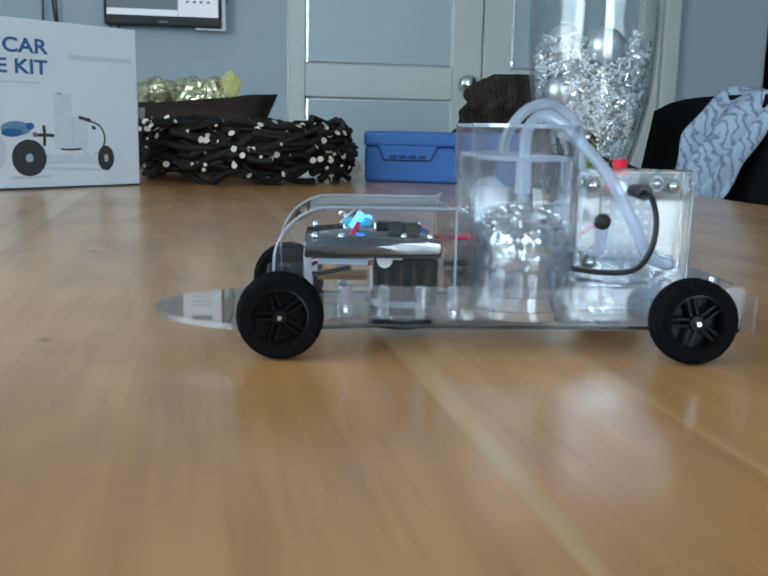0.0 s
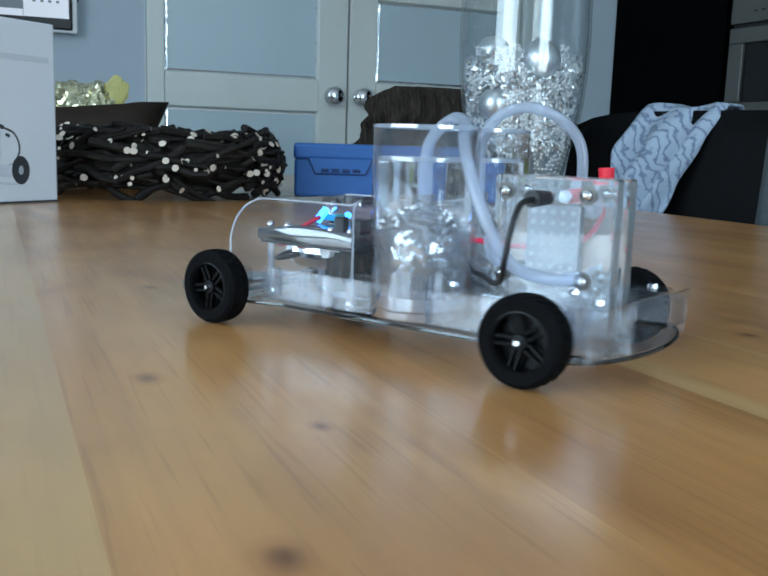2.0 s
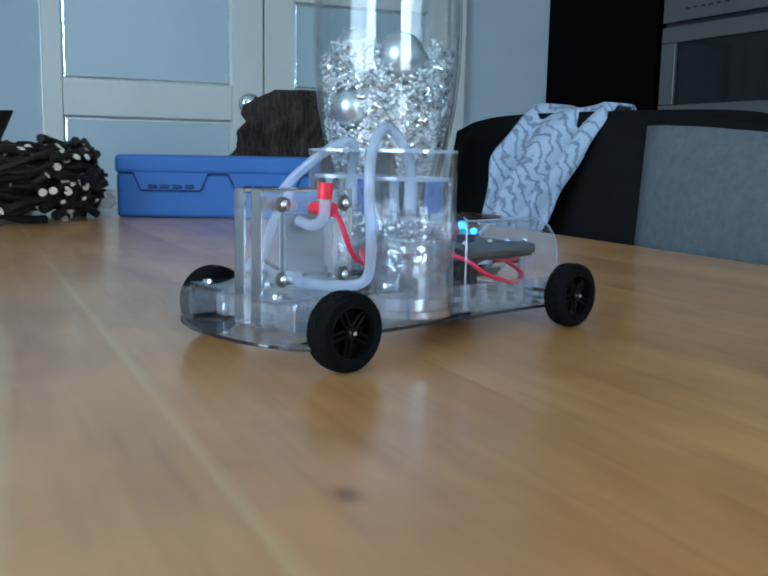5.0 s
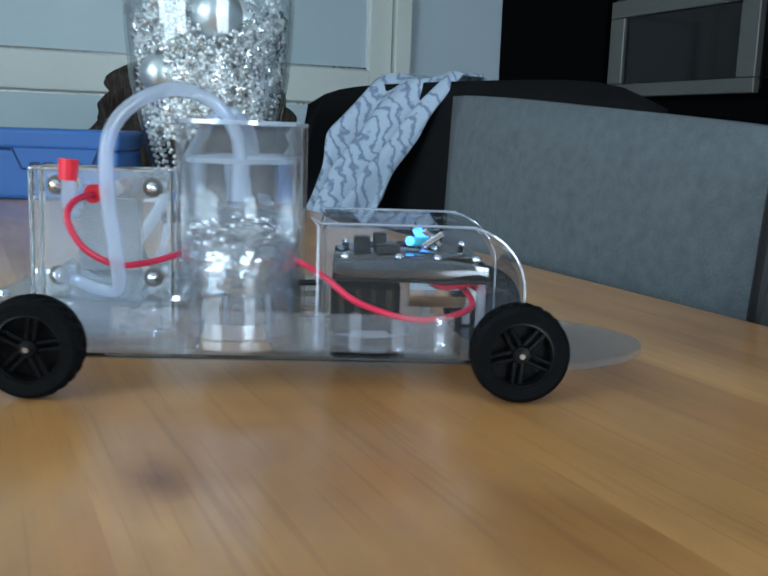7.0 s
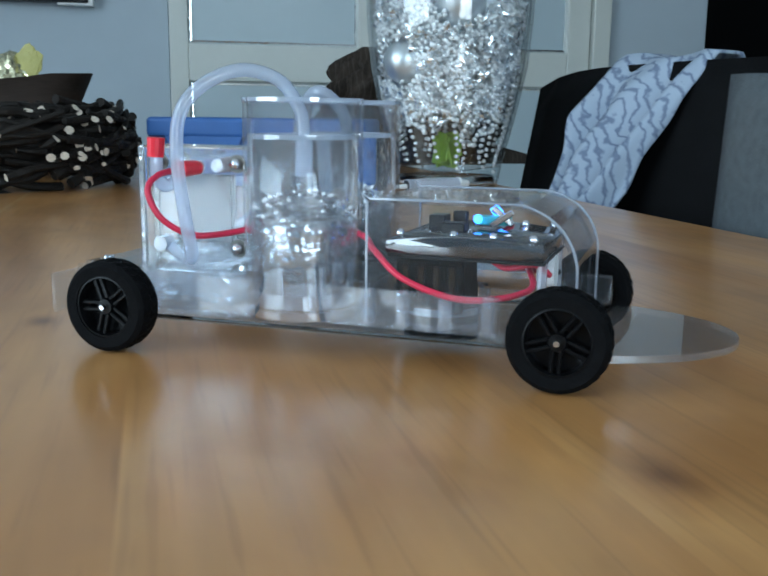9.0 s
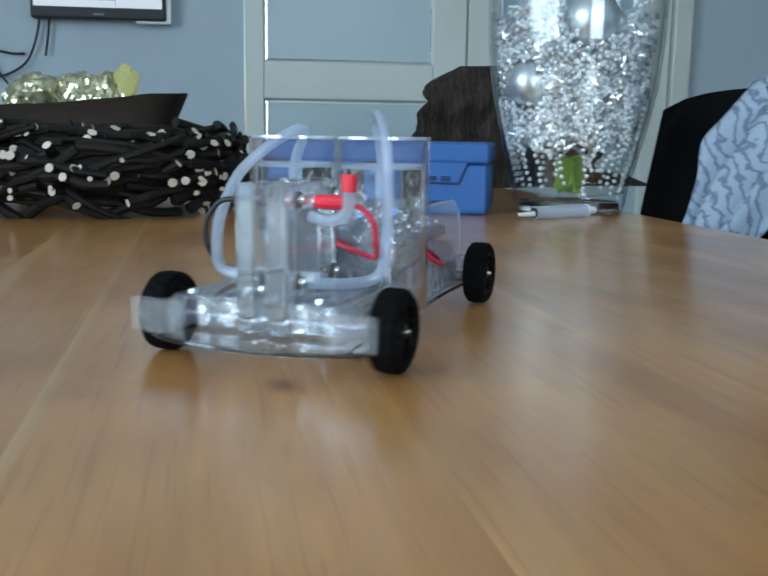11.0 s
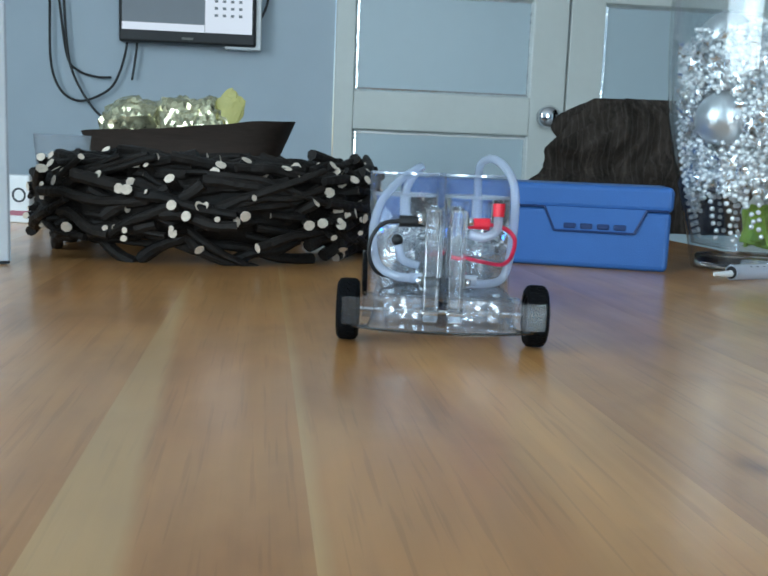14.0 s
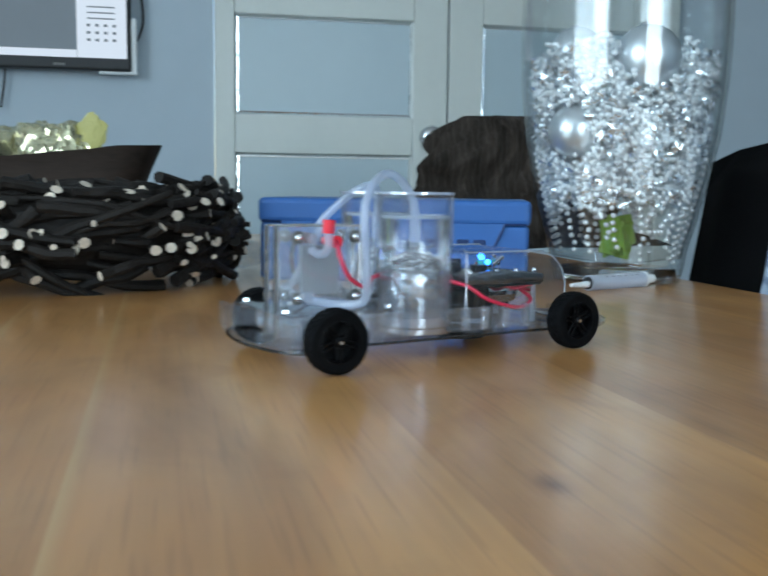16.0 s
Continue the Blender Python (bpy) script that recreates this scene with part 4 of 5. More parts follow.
def syringe():
    a, b = Vector((0.335, 0.948, TZ + 0.0072)), Vector((0.437, 0.992, TZ + 0.0072))
    d = b - a
    m = Matrix.Translation(a) @ d.to_track_quat("X", "Z").to_matrix().to_4x4()
    ob = thing("syringe", "white plastic syringe lying beside the vase", "syringe", m)
    rx = pose(0, 0, 0, 0, 90, 0)
    part("barrel", cyl(0.0068, 0.0068, 0.07, pose(0.062, 0, 0) @ rx, 24), thin_white, ob, "milky graduated barrel", smooth=False)
    part("plunger", cyl(0.0055, 0.0055, 0.008, pose(0.03, 0, 0) @ rx, 20), M_BLACK, ob, "dark rubber plunger")
    part("tip", cyl(0.0016, 0.003, 0.02, pose(0.016, 0, -0.001) @ rx, 12), M_WPLAST, ob)
    part("flange", cyl(0.0071, 0.0071, 0.003, pose(0.099, 0, 0) @ rx, 20), M_WPLAST, ob)
    part("rod", cyl(0.004, 0.004, 0.012, pose(0.106, 0, 0) @ rx, 12), M_WPLAST, ob)
    for k in range(6):
        part("scale_mark", box(0.0007, 0.004, 0.0006, (0.045 + 0.008 * k, -0.0042, 0.0052)), M_INKD, ob)


thin_white = thin_clear("milky_plastic", (0.9, 0.9, 0.92), milk=0.7, rough=0.2)
syringe()

# ---- printed kit carton ----


def kit_carton():
    m = pose(-0.2395, 0.938, TZ, 0, 0, 39)
    W, D, H = 0.30, 0.07, 0.2005
    ob = thing("kit_carton", "white printed carton of a model car kit standing upright", "box", m)
    part("carton", box(W, D, H, (-W / 2, D / 2, H / 2), 0.0012), M_CARTON, ob)
    part("side_panel", box(0.003, D - 0.004, H - 0.004, (0.0004, D / 2, H / 2)), M_INKG, ob)
    part("flap_line", box(W, 0.0006, 0.0022, (-W / 2, -0.0002, 0.0016)), M_INKD, ob)

    def lettering(body, x, z, size):
        cu = bpy.data.curves.new("lettering", "FONT")
        cu.body, cu.size, cu.align_x, cu.extrude, cu.offset = body, size, "RIGHT", 0.0002, size * 0.022
        tmp = new("lettering", cu)
        me = bpy.data.meshes.new_from_object(tmp.evaluated_get(bpy.context.evaluated_depsgraph_get()))
        bpy.data.objects.remove(tmp)
        me.materials.append(M_INK)
        t = new("lettering", me)
        t.parent, t.matrix_basis = ob, pose(x, -0.0004, z, 90, 0, 0) @ Matrix.Diagonal((1.2, 1, 1, 1))

    lettering("L CAR", -0.1235, 0.1615, 0.0235)
    lettering("E KIT", -0.1235, 0.1375, 0.0235)
    part("caption_bar", box(0.088, 0.0005, 0.006, (-0.052, -0.0003, 0.16)), M_INKP, ob, "unreadable pale caption")

    def across(x):
        return -0.049 + 1.144 * (x + 0.034)

    def disc(x, z, rx, rz, mat, y=-0.0004, name="printed_wheel"):
        b = bmesh.new()
        bmesh.ops.create_cone(b, cap_ends=True, segments=28, radius1=1, radius2=1, depth=0.0004, matrix=Matrix.Translation((across(x), y, z)) @ Matrix.Diagonal((1.18 * rx, 1, rz, 1)) @ Matrix.Rotation(math.pi / 2, 4, "X"))
        part(name, b, mat, ob)

    def stroke(pts, r, mat):
        b = tube([(across(x), -0.0002, z) for x, z in pts], r, 6, n=6)
        for v in b.verts:
            v.co.y = -0.0002 + (v.co.y + 0.0002) * 0.25
        part("printed_line", b, mat, ob)

    disc(-0.034, 0.037, 0.0098, 0.0158, M_INKD)
    disc(-0.034, 0.037, 0.0025, 0.005, M_INKG, -0.0009)
    disc(-0.124, 0.038, 0.0185, 0.022, M_INKD)
    disc(-0.124, 0.038, 0.004, 0.005, M_INKG, -0.0009)
    disc(-0.137, 0.073, 0.016, 0.0085, M_INKB, name="printed_motor")
    disc(-0.142, 0.068, 0.011, 0.005, M_INK, -0.0008, "printed_motor")
    disc(-0.122, 0.076, 0.0045, 0.004, M_INK, -0.0008, "printed_motor")
    disc(-0.117, 0.066, 0.0025, 0.003, M_INKR, -0.0008, "printed_plug")
    disc(-0.158, 0.045, 0.009, 0.02, M_INKP, name="printed_body")
    part("printed_tank", box(0.0245, 0.0004, 0.067, (across(-0.0843), -0.0003, 0.0825)), M_INKV, ob)
    part("printed_tank", box(0.02, 0.0004, 0.038, (across(-0.0645), -0.0003, 0.069)), M_INKV, ob)
    part("printed_base", box(0.075, 0.0004, 0.012, (across(-0.078), -0.0003, 0.0365)), M_INKV, ob)
    for pts, r, mat in ((((-0.1065, 0.077), (-0.106, 0.066), (-0.1065, 0.052)), 0.0022, M_INKD), (((-0.118, 0.065), (-0.105, 0.0655), (-0.095, 0.0645)), 0.002, M_INKD),
                        (((-0.088, 0.049), (-0.076, 0.0478), (-0.064, 0.0485)), 0.0014, M_INKD), (((-0.066, 0.0872), (-0.06, 0.086), (-0.052, 0.0835)), 0.0024, M_INKD),
                        (((-0.054, 0.084), (-0.04, 0.077), (-0.0346, 0.061), (-0.04, 0.0435)), 0.0011, M_INKD), (((-0.05, 0.0762), (-0.047, 0.0748), (-0.0455, 0.074)), 0.0018, M_INKD),
                        (((-0.0735, 0.05), (-0.0732, 0.07), (-0.0735, 0.09)), 0.0009, M_INKG), (((-0.057, 0.052), (-0.0565, 0.066), (-0.056, 0.085)), 0.0009, M_INKG),
                        (((-0.071, 0.082), (-0.065, 0.0825), (-0.06, 0.082)), 0.0012, M_INKG), (((-0.071, 0.054), (-0.066, 0.053), (-0.06, 0.054)), 0.0012, M_INKG),
                        (((-0.09, 0.115), (-0.0875, 0.1155), (-0.085, 0.115)), 0.0018, M_INKG), (((-0.094, 0.05), (-0.0945, 0.08), (-0.094, 0.115)), 0.0006, M_INKP),
                        (((-0.064, 0.05), (-0.054, 0.041), (-0.044, 0.044)), 0.0007, M_INKG), (((-0.108, 0.031), (-0.08, 0.0335), (-0.045, 0.031)), 0.0016, M_INKP),
                        (((-0.11, 0.0255), (-0.08, 0.0245), (-0.03, 0.0215)), 0.0014, M_INKP), (((-0.145, 0.0155), (-0.12, 0.0145), (-0.1, 0.0165)), 0.0014, M_INKP)):
        stroke(pts, r, mat)
    part("caption_bar", box(0.05, 0.0005, 0.002, (-0.16, -0.0003, 0.127)), M_INKP, ob)


kit_carton()

# ---- chairs ----


def upholstered_back(w, h, t, crown=0.0, puff=0.006, corner=0.0):
    """A back from z 0 to h, width w along x, with rounded edges and a softly domed face."""
    bm = bmesh.new()
    nx, nz = 16, 12
    front, rear = [], []
    for s, rows in ((-1, front), (1, rear)):
        for j in range(nz + 1):
            row = []
            for i in range(nx + 1):
                u, v = i / nx * 2 - 1, j / nz * 2 - 1
                k = (1 - abs(u) ** 6) * (1 - abs(v) ** 6)
                x, z = u * w / 2, h / 2 + v * h / 2 + crown * (1 - u * u) * (v + 1) / 2 - corner * abs(u) ** 7 * ((v + 1) / 2) ** 3
                row.append(bm.verts.new((x, s * (t / 2 - 0.012 * (1 - k) + puff * (1 - u * u) * (1 - v * v)), z)))
            rows.append(row)
    for rows in (front, rear):
        for j in range(nz):
            for i in range(nx):
                bm.faces.new((rows[j][i], rows[j][i + 1], rows[j + 1][i + 1], rows[j + 1][i]))
    for j in range(nz):
        for i in (0, nx):
            bm.faces.new((front[j][i], front[j + 1][i], rear[j + 1][i], rear[j][i]))
    for i in range(nx):
        for j in (0, nz):
            bm.faces.new((front[j][i], front[j][i + 1], rear[j][i + 1], rear[j][i]))
    bmesh.ops.recalc_face_normals(bm, faces=bm.faces)
    return bm


def dining_chair(m, mat, side_mat, w, top, label, crown=0.0, tilt=0.0, lean=0.0):
    ob = thing("dining_chair", label, "chair", m, "chairs along the table")
    z0 = 0.47
    back = part("backrest", upholstered_back(w, top - z0, 0.05, crown, corner=0.02 if crown else 0.003), mat, ob, m=pose(0, 0, z0, -lean, tilt, 0), smooth=True)
    part("piping", box(0.012, 0.05, top - z0 - (0.1 if crown else 0.02), (w / 2 + 0.002, 0, (top - z0) / 2 - (0.04 if crown else 0)), 0.004), side_mat, back)
    part("seat", box(w - 0.01, 0.42, 0.07, (0, -0.24, 0.455), 0.02, segs=3), mat, ob, smooth=True)
    for x in (-w / 2 + 0.04, w / 2 - 0.04):
        for y in (-0.42, -0.02):
            part("leg", cyl(0.014, 0.02, 0.42, pose(x, y, 0.21), 12), M_STITCH, ob)
    return ob


# chairs face the table, which lies to their west; local -y is their front
dining_chair(pose(0.58, 0.528, 0, 0, 0, -89), M_FABRIC, M_BLACK, 0.37, 0.857, "grey fabric upholstered dining chair pushed to the table", 0.0, 4.4)
dining_chair(pose(0.586, 0.858, 0, 0, 0, -72), M_LEATHER, M_LEATHER, 0.52, 0.895, "black leather dining chair with a scarf over its back", 0.004, 0.0, 12.0)


def scarf():
    """A cloth folded over the back of the dark chair, hanging down askew."""
    bm = bmesh.new()
    nu, nv = 26, 44
    tl, tr, bl, br = Vector((0.636, 1.012, 0.894)), Vector((0.678, 0.880, 0.892)), Vector((0.528, 0.932, 0.735)), Vector((0.566, 0.874, 0.735))
    nrm = Vector((-0.97, -0.26, 0.05))
    rows = []
    for j in range(nv + 1):
        v = j / nv
        row = []
        for i in range(nu + 1):
            u = i / nu
            if v < 0.2:
                q = (0.2 - v) / 0.2
                p = tl.lerp(tr, u) - nrm * (0.075 * q) + Vector((0, 0, 0.004 - 0.10 * max(0, q - 0.55) ** 1.0 + 0.004 * math.sin(u * 9)))
            else:
                q = (v - 0.2) / 0.8
                p = tl.lerp(tr, u).lerp(bl.lerp(br, u), q) + nrm * (0.012 * math.sin(math.pi * min(1, q * 3) / 2))
                p.y += 0.018 * math.sin(math.pi * q) * (1 - u)
            fold = 0.006 * math.sin(u * 15 + 3 * v + 1.5 * noise.noise(Vector((u * 2, v * 2, 0)))) + 0.004 * noise.noise(Vector((u * 6, v * 5, 1)))
            p = p + nrm * (fold * min(1, v * 2) * 2.0 + 0.013) + Vector((0, 0, 0.007 * max(0, 1 - v * 2.5)))
            row.append(bm.verts.new(p))
        rows.append(row)
    for j in range(nv):
        for i in range(nu):
            bm.faces.new((rows[j][i], rows[j][i + 1], rows[j + 1][i + 1], rows[j + 1][i]))
    bmesh.ops.recalc_face_normals(bm, faces=bm.faces)
    bmesh.ops.solidify(bm, geom=bm.faces[:], thickness=0.003)
    ob = part("scarf", bm, M_SCARF, None, smooth=True)
    tagged(ob, "pale blue-grey patterned scarf draped over the chair back", "scarf")


scarf()

# small clear odds and ends behind the wreath
cup = thing("plastic_cup", "clear plastic cup behind the wreath", "cup", pose(-0.30, 1.33, TZ))
part("cup_body", lathe([(0.0, 0.001), (0.024, 0.001), (0.033, 0.108), (0.0322, 0.108), (0.0232, 0.003), (0.0, 0.003)], 32), thin_white2, cup, smooth=True)
crumpled_bag("plastic_wrap", "crumpled clear plastic wrap on the table", thin_white2, pose(0.062, 1.2, TZ + 0.016), (0.03, 0.03, 0.016), 9.1)["category"] = "wrap"

packet = thing("paper_packet", "small white printed packet behind the wreath", "packet", pose(-0.366, 1.36, TZ, 0, 0, -12))
part("packet_body", box(0.055, 0.03, 0.058, (0, 0, 0.029), 0.002), M_WPLAST, packet)
part("printed_band", box(0.0545, 0.0006, 0.006, (0, -0.0152, 0.012)), M_INKR, packet)
part("printed_ring", lathe([(0.009, 0.0), (0.009, 0.0006), (0.0065, 0.0006), (0.0065, 0.0)], 24, closed=True), M_INKD, packet, m=pose(0.014, -0.015, 0.034, 90))

# ---- the fuel-cell model car ----
# car space: x forward, y to its left, z up; origin on the ground below the rear axle
WB, TRACK_R, TRACK_F, WR = 0.15, 0.095, 0.083, 0.0160
car = thing("model_car", "clear acrylic model car with water tanks and black wheels", "toy car", pose(0, 0, TZ))


def arc(cx, cz, r, a0, a1, n=8):
    return [(cx + r * math.cos(radians(a0 + (a1 - a0) * k / n)), cz + r * math.sin(radians(a0 + (a1 - a0) * k / n))) for k in range(n + 1)]


def chassis():
    # long base plate with a round nose and a bowed tail
    nose = [(0.138 + 0.0635 * math.cos(radians(a)), 0.043 * math.sin(radians(a))) for a in range(-74, 75, 8)]
    part("bumper_plate", prism(nose, 0.0096, 0.0118, plane="xy"), M_NOSE, car, "clear rounded bumper plate at the front")
    nose = [(0.1546, -0.036), (0.1546, 0.036)]
    tail = [(-0.012 - 0.018 * math.cos(radians(a)), 0.046 * math.sin(radians(a))) for a in range(90, -91, -15)]
    outline = nose + [(0.118, 0.034), (0.024, 0.0355), (0.022, 0.0355), (-0.0185, 0.037)] + tail + [(-0.0185, -0.037), (0.022, -0.0355), (0.024, -0.0355), (0.118, -0.034)]
    base = part("base_plate", prism([p for p in outline], 0.0095, 0.0118, plane="xy"), M_SMOKE, car, "clear base plate with round nose")
    part("plate_edge", tube([(x, y, 0.0106) for x, y in outline + outline[:1]], 0.0007, 6, n=2), M_PLATE_EDGE, base, "dark edge of the clear plate")
    for s in (-1, 1):
        part("side_wall", prism(((-0.02, 0.013), (0.13, 0.013), (0.13, 0.0255), (-0.02, 0.0255)), s * 0.033, s * 0.0345), M_SIDE, base)
        part("wheel_guard", box(0.0015, 0.022, 0.0135, (-0.0225, s * 0.0385, 0.0187), 0.0005, segs=1), M_GUARD, base)
        part("wheel_guard", box(0.006, 0.0015, 0.0135, (-0.0255, s * 0.0275, 0.0187), 0.0005, segs=1), M_GUARD, base)
        part("wheel_bracket", box(0.018, 0.006, 0.011, (0.15, s * 0.031, 0.0186), 0.001), M_GUARD, base)
        part("wheel_bracket", box(0.016, 0.006, 0.011, (0.0, s * 0.037, 0.0186), 0.001), M_GUARD, base)
    part("deck", box(0.108, 0.064, 0.002, (0.032, 0, 0.0265), 0.0006, segs=1), M_SMOKE, car, "clear upper deck")
    for x, y in ((-0.016, 0.026), (-0.016, -0.026), (0.0, 0.01), (0.04, -0.027), (0.04, 0.027)):
        part("screw", cyl(0.0022, 0.0018, 0.0014, pose(x, y, 0.0282), 12), M_CHROME, car)
    # added blocks, no supports: they imitate bright upright bars of refracted light
    for y, w in ((0.0262, 0.007), (-0.0258, 0.0065)):
        part("paled_block", box(0.012, w, 0.0125, (-0.004, y, 0.0188), 0.0012, segs=2), M_BLOCK, base, "added clear block under the deck, paled for bright refraction")
    for x in (0.086, 0.098, 0.112, 0.126):
        for s in (-1, 1):
            part("paled_block", box(0.004, 0.004, 0.0125, (x, s * 0.0295, 0.0188), 0.0008, segs=1), M_BLOCK, base, "added clear block under the deck, paled for bright refraction")
    for x, w in ((0.0, TRACK_R), (WB, TRACK_F)):
        part("axle", cyl(0.0013, 0.0013, w - 0.012, pose(x, 0, WR, 90), 10), M_CHROME, car)


def tank(y):
    cx = 0.059
    R, r = 0.0202, 0.0188
    z0, z1 = 0.0135, 0.085
    t = part("water_tank", lathe([(R, z0), (R, z1), (r, z1), (r, z0 + 0.002)], 48, closed=True), M_SHEET, car, "clear round tank half filled with water", pose(cx, y, 0), True)
    part("rim", lathe([(R + 0.0002, z1 - 0.0008), (R + 0.0002, z1 + 0.0005), (r - 0.0002, z1 + 0.0005), (r - 0.0002, z1 - 0.0008)], 48, closed=True), M_EDGE, t)
    # the water, hollowed by the gas under the dome
    body = lathe([(0.0, 0.0165), (r - 0.0003, 0.0165), (r - 0.0003, 0.0728), (0.0, 0.0728)], 64)
    gas = [(0.0, 0.0315), (0.0122, 0.0315), (0.0125, 0.041)] + [(0.0125 * math.cos(radians(a)), 0.041 + 0.0128 * math.sin(radians(a))) for a in range(12, 85, 12)] + [(0.0, 0.054)]
    hollow = lathe(gas, 48)
    bmesh.ops.reverse_faces(hollow, faces=hollow.faces)
    me = bpy.data.meshes.new("hollow")
    hollow.to_mesh(me)
    hollow.free()
    body.from_mesh(me)
    bpy.data.meshes.remove(me)
    body.normal_update()
    bmesh.ops.split_edges(body, edges=[e for e in body.edges if e.is_manifold and e.calc_face_angle(0) > 0.9])
    for f in body.faces:
        f.smooth = True
    part("water", body, M_WATER, t, "still clear water with gas under the dome")
    dome = [(0.0142, 0.018), (0.0142, 0.041)] + [(0.0142 * math.cos(radians(a)), 0.041 + 0.0142 * math.sin(radians(a))) for a in range(10, 80, 10)] + [(0.0032, 0.0555), (0.0032, 0.060)]
    inner = [(max(0.0012, q - 0.0011), z - (0.0011 if z > 0.043 else 0)) for q, z in dome[::-1]]
    part("gas_dome", lathe(dome + inner, 36, closed=True), M_DOME, t, "clear domed gas container", smooth=True)
    # pale upright bars imitate light streaks in the lower dome
    for k in range(6):
        a = radians(60 * k + 20)
        part("dome_light_streak", box(0.001, 0.0024, 0.012, (0.0128 * math.cos(a), 0.0128 * math.sin(a), 0.0245)), M_EDGE, t)
    rnd = random.Random(11)
    bub = bmesh.new()
    for k in range(85):
        a = rnd.uniform(0, 6.3)
        z = rnd.uniform(0.046, 0.0555) if k % 3 else rnd.uniform(0.0185, 0.024)
        q = 0.0148 if z < 0.04 else 0.0148 * math.cos(math.asin(min(0.985, (z - 0.0408) / 0.0148)))
        bmesh.ops.create_icosphere(bub, subdivisions=1, radius=rnd.uniform(0.0003, 0.0009), matrix=Matrix.Translation((q * math.cos(a), q * math.sin(a), z)))
    # pale ring: the milk in it paints the brightness of the water line
    part("meniscus", lathe([(r - 0.0001, 0.0722), (r - 0.0001, 0.0738), (r - 0.0012, 0.0727), (r - 0.0012, 0.0722)], 40, closed=True), M_EDGE, t, "bright water line")
    tagged(part("bubbles", bub, M_SILVER, t, "bright bubbles clinging to the dome", smooth=True), kind="stuff")
    # foot and ring are whitened to imitate glints, not frosted
    part("tank_foot", lathe([(0.0, 0.0137), (R - 0.0004, 0.0137), (R - 0.0004, 0.0163), (0.0, 0.0163)], 40), M_FOOT_PALE, t, "clear tank foot, whitened for the glints in it")
    part("foot_ring", lathe([(0.0165, 0.0167), (0.0165, 0.0215), (0.012, 0.0215), (0.012, 0.0167)], 32, closed=True), M_FOOT_PALE, t)


def fuel_cell():
    fc = part("fuel_cell", box(0.042, 0.0022, 0.04, (0.021, 0, 0.048), 0.0004, segs=1), M_SHEET, car, "clear square fuel cell block", pose(-0.008, 0, 0))
    for s in (-1, 1):
        pl = part("end_plate", box(0.0475, 0.0078, 0.056, (0.0187, s * 0.0062, 0.0405), 0.0009, segs=2), M_PLATE, fc, "thick clear end plate")
        el = part("electrode", box(0.021, 0.0008, 0.025, (0.0205, s * 0.0016, 0.0455), 0.0002, segs=1), M_CELL if s > 0 else M_CELLGREY, fc, "white perforated electrode" if s > 0 else "grey electrode plate")
        for i in range(5 if s > 0 else 0):
            for j in range(6):
                part("hole", cyl(0.0009, 0.0009, 0.0004, pose(0.0125 + 0.004 * i, s * 0.0021, 0.0355 + 0.004 * j, 90), 8), M_CELLHOLE, el)
        for x, z in ((0.005, 0.0625), (0.037, 0.0625), (0.005, 0.032), (0.037, 0.032)):
            part("bolt", cyl(0.0022, 0.0018, 0.003, pose(x, s * 0.0122, z, -90 * s), 16), M_CHROME, fc, smooth=True)
            part("washer", lathe([(0.0033, 0), (0.0033, 0.0008), (0.0, 0.0008), (0.0, 0)], 18), M_STEEL, fc, m=pose(x, s * 0.0102, z, -90 * s))
        part("port", cyl(0.0028, 0.0028, 0.006, pose(0.008, s * 0.014, 0.033, 90), 14), M_EDGE, fc)
    for y in (-0.0162, 0.0162):
        part("cell_holder", box(0.04, 0.0115, 0.0125, (0.02, y, 0.0188), 0.001, segs=2), M_BLOCK, fc, "clear holder block, paled for the window light in it")
    for s in (-1, 1):
        part("terminal", lathe([(0.0, 0.0), (0.0026, 0.0), (0.0026, 0.002), (0.0018, 0.003), (0.0018, 0.006), (0.0, 0.006)], 16), M_CHROME, fc, m=pose(0.0205, s * 0.0095, 0.0608, -90 * s))


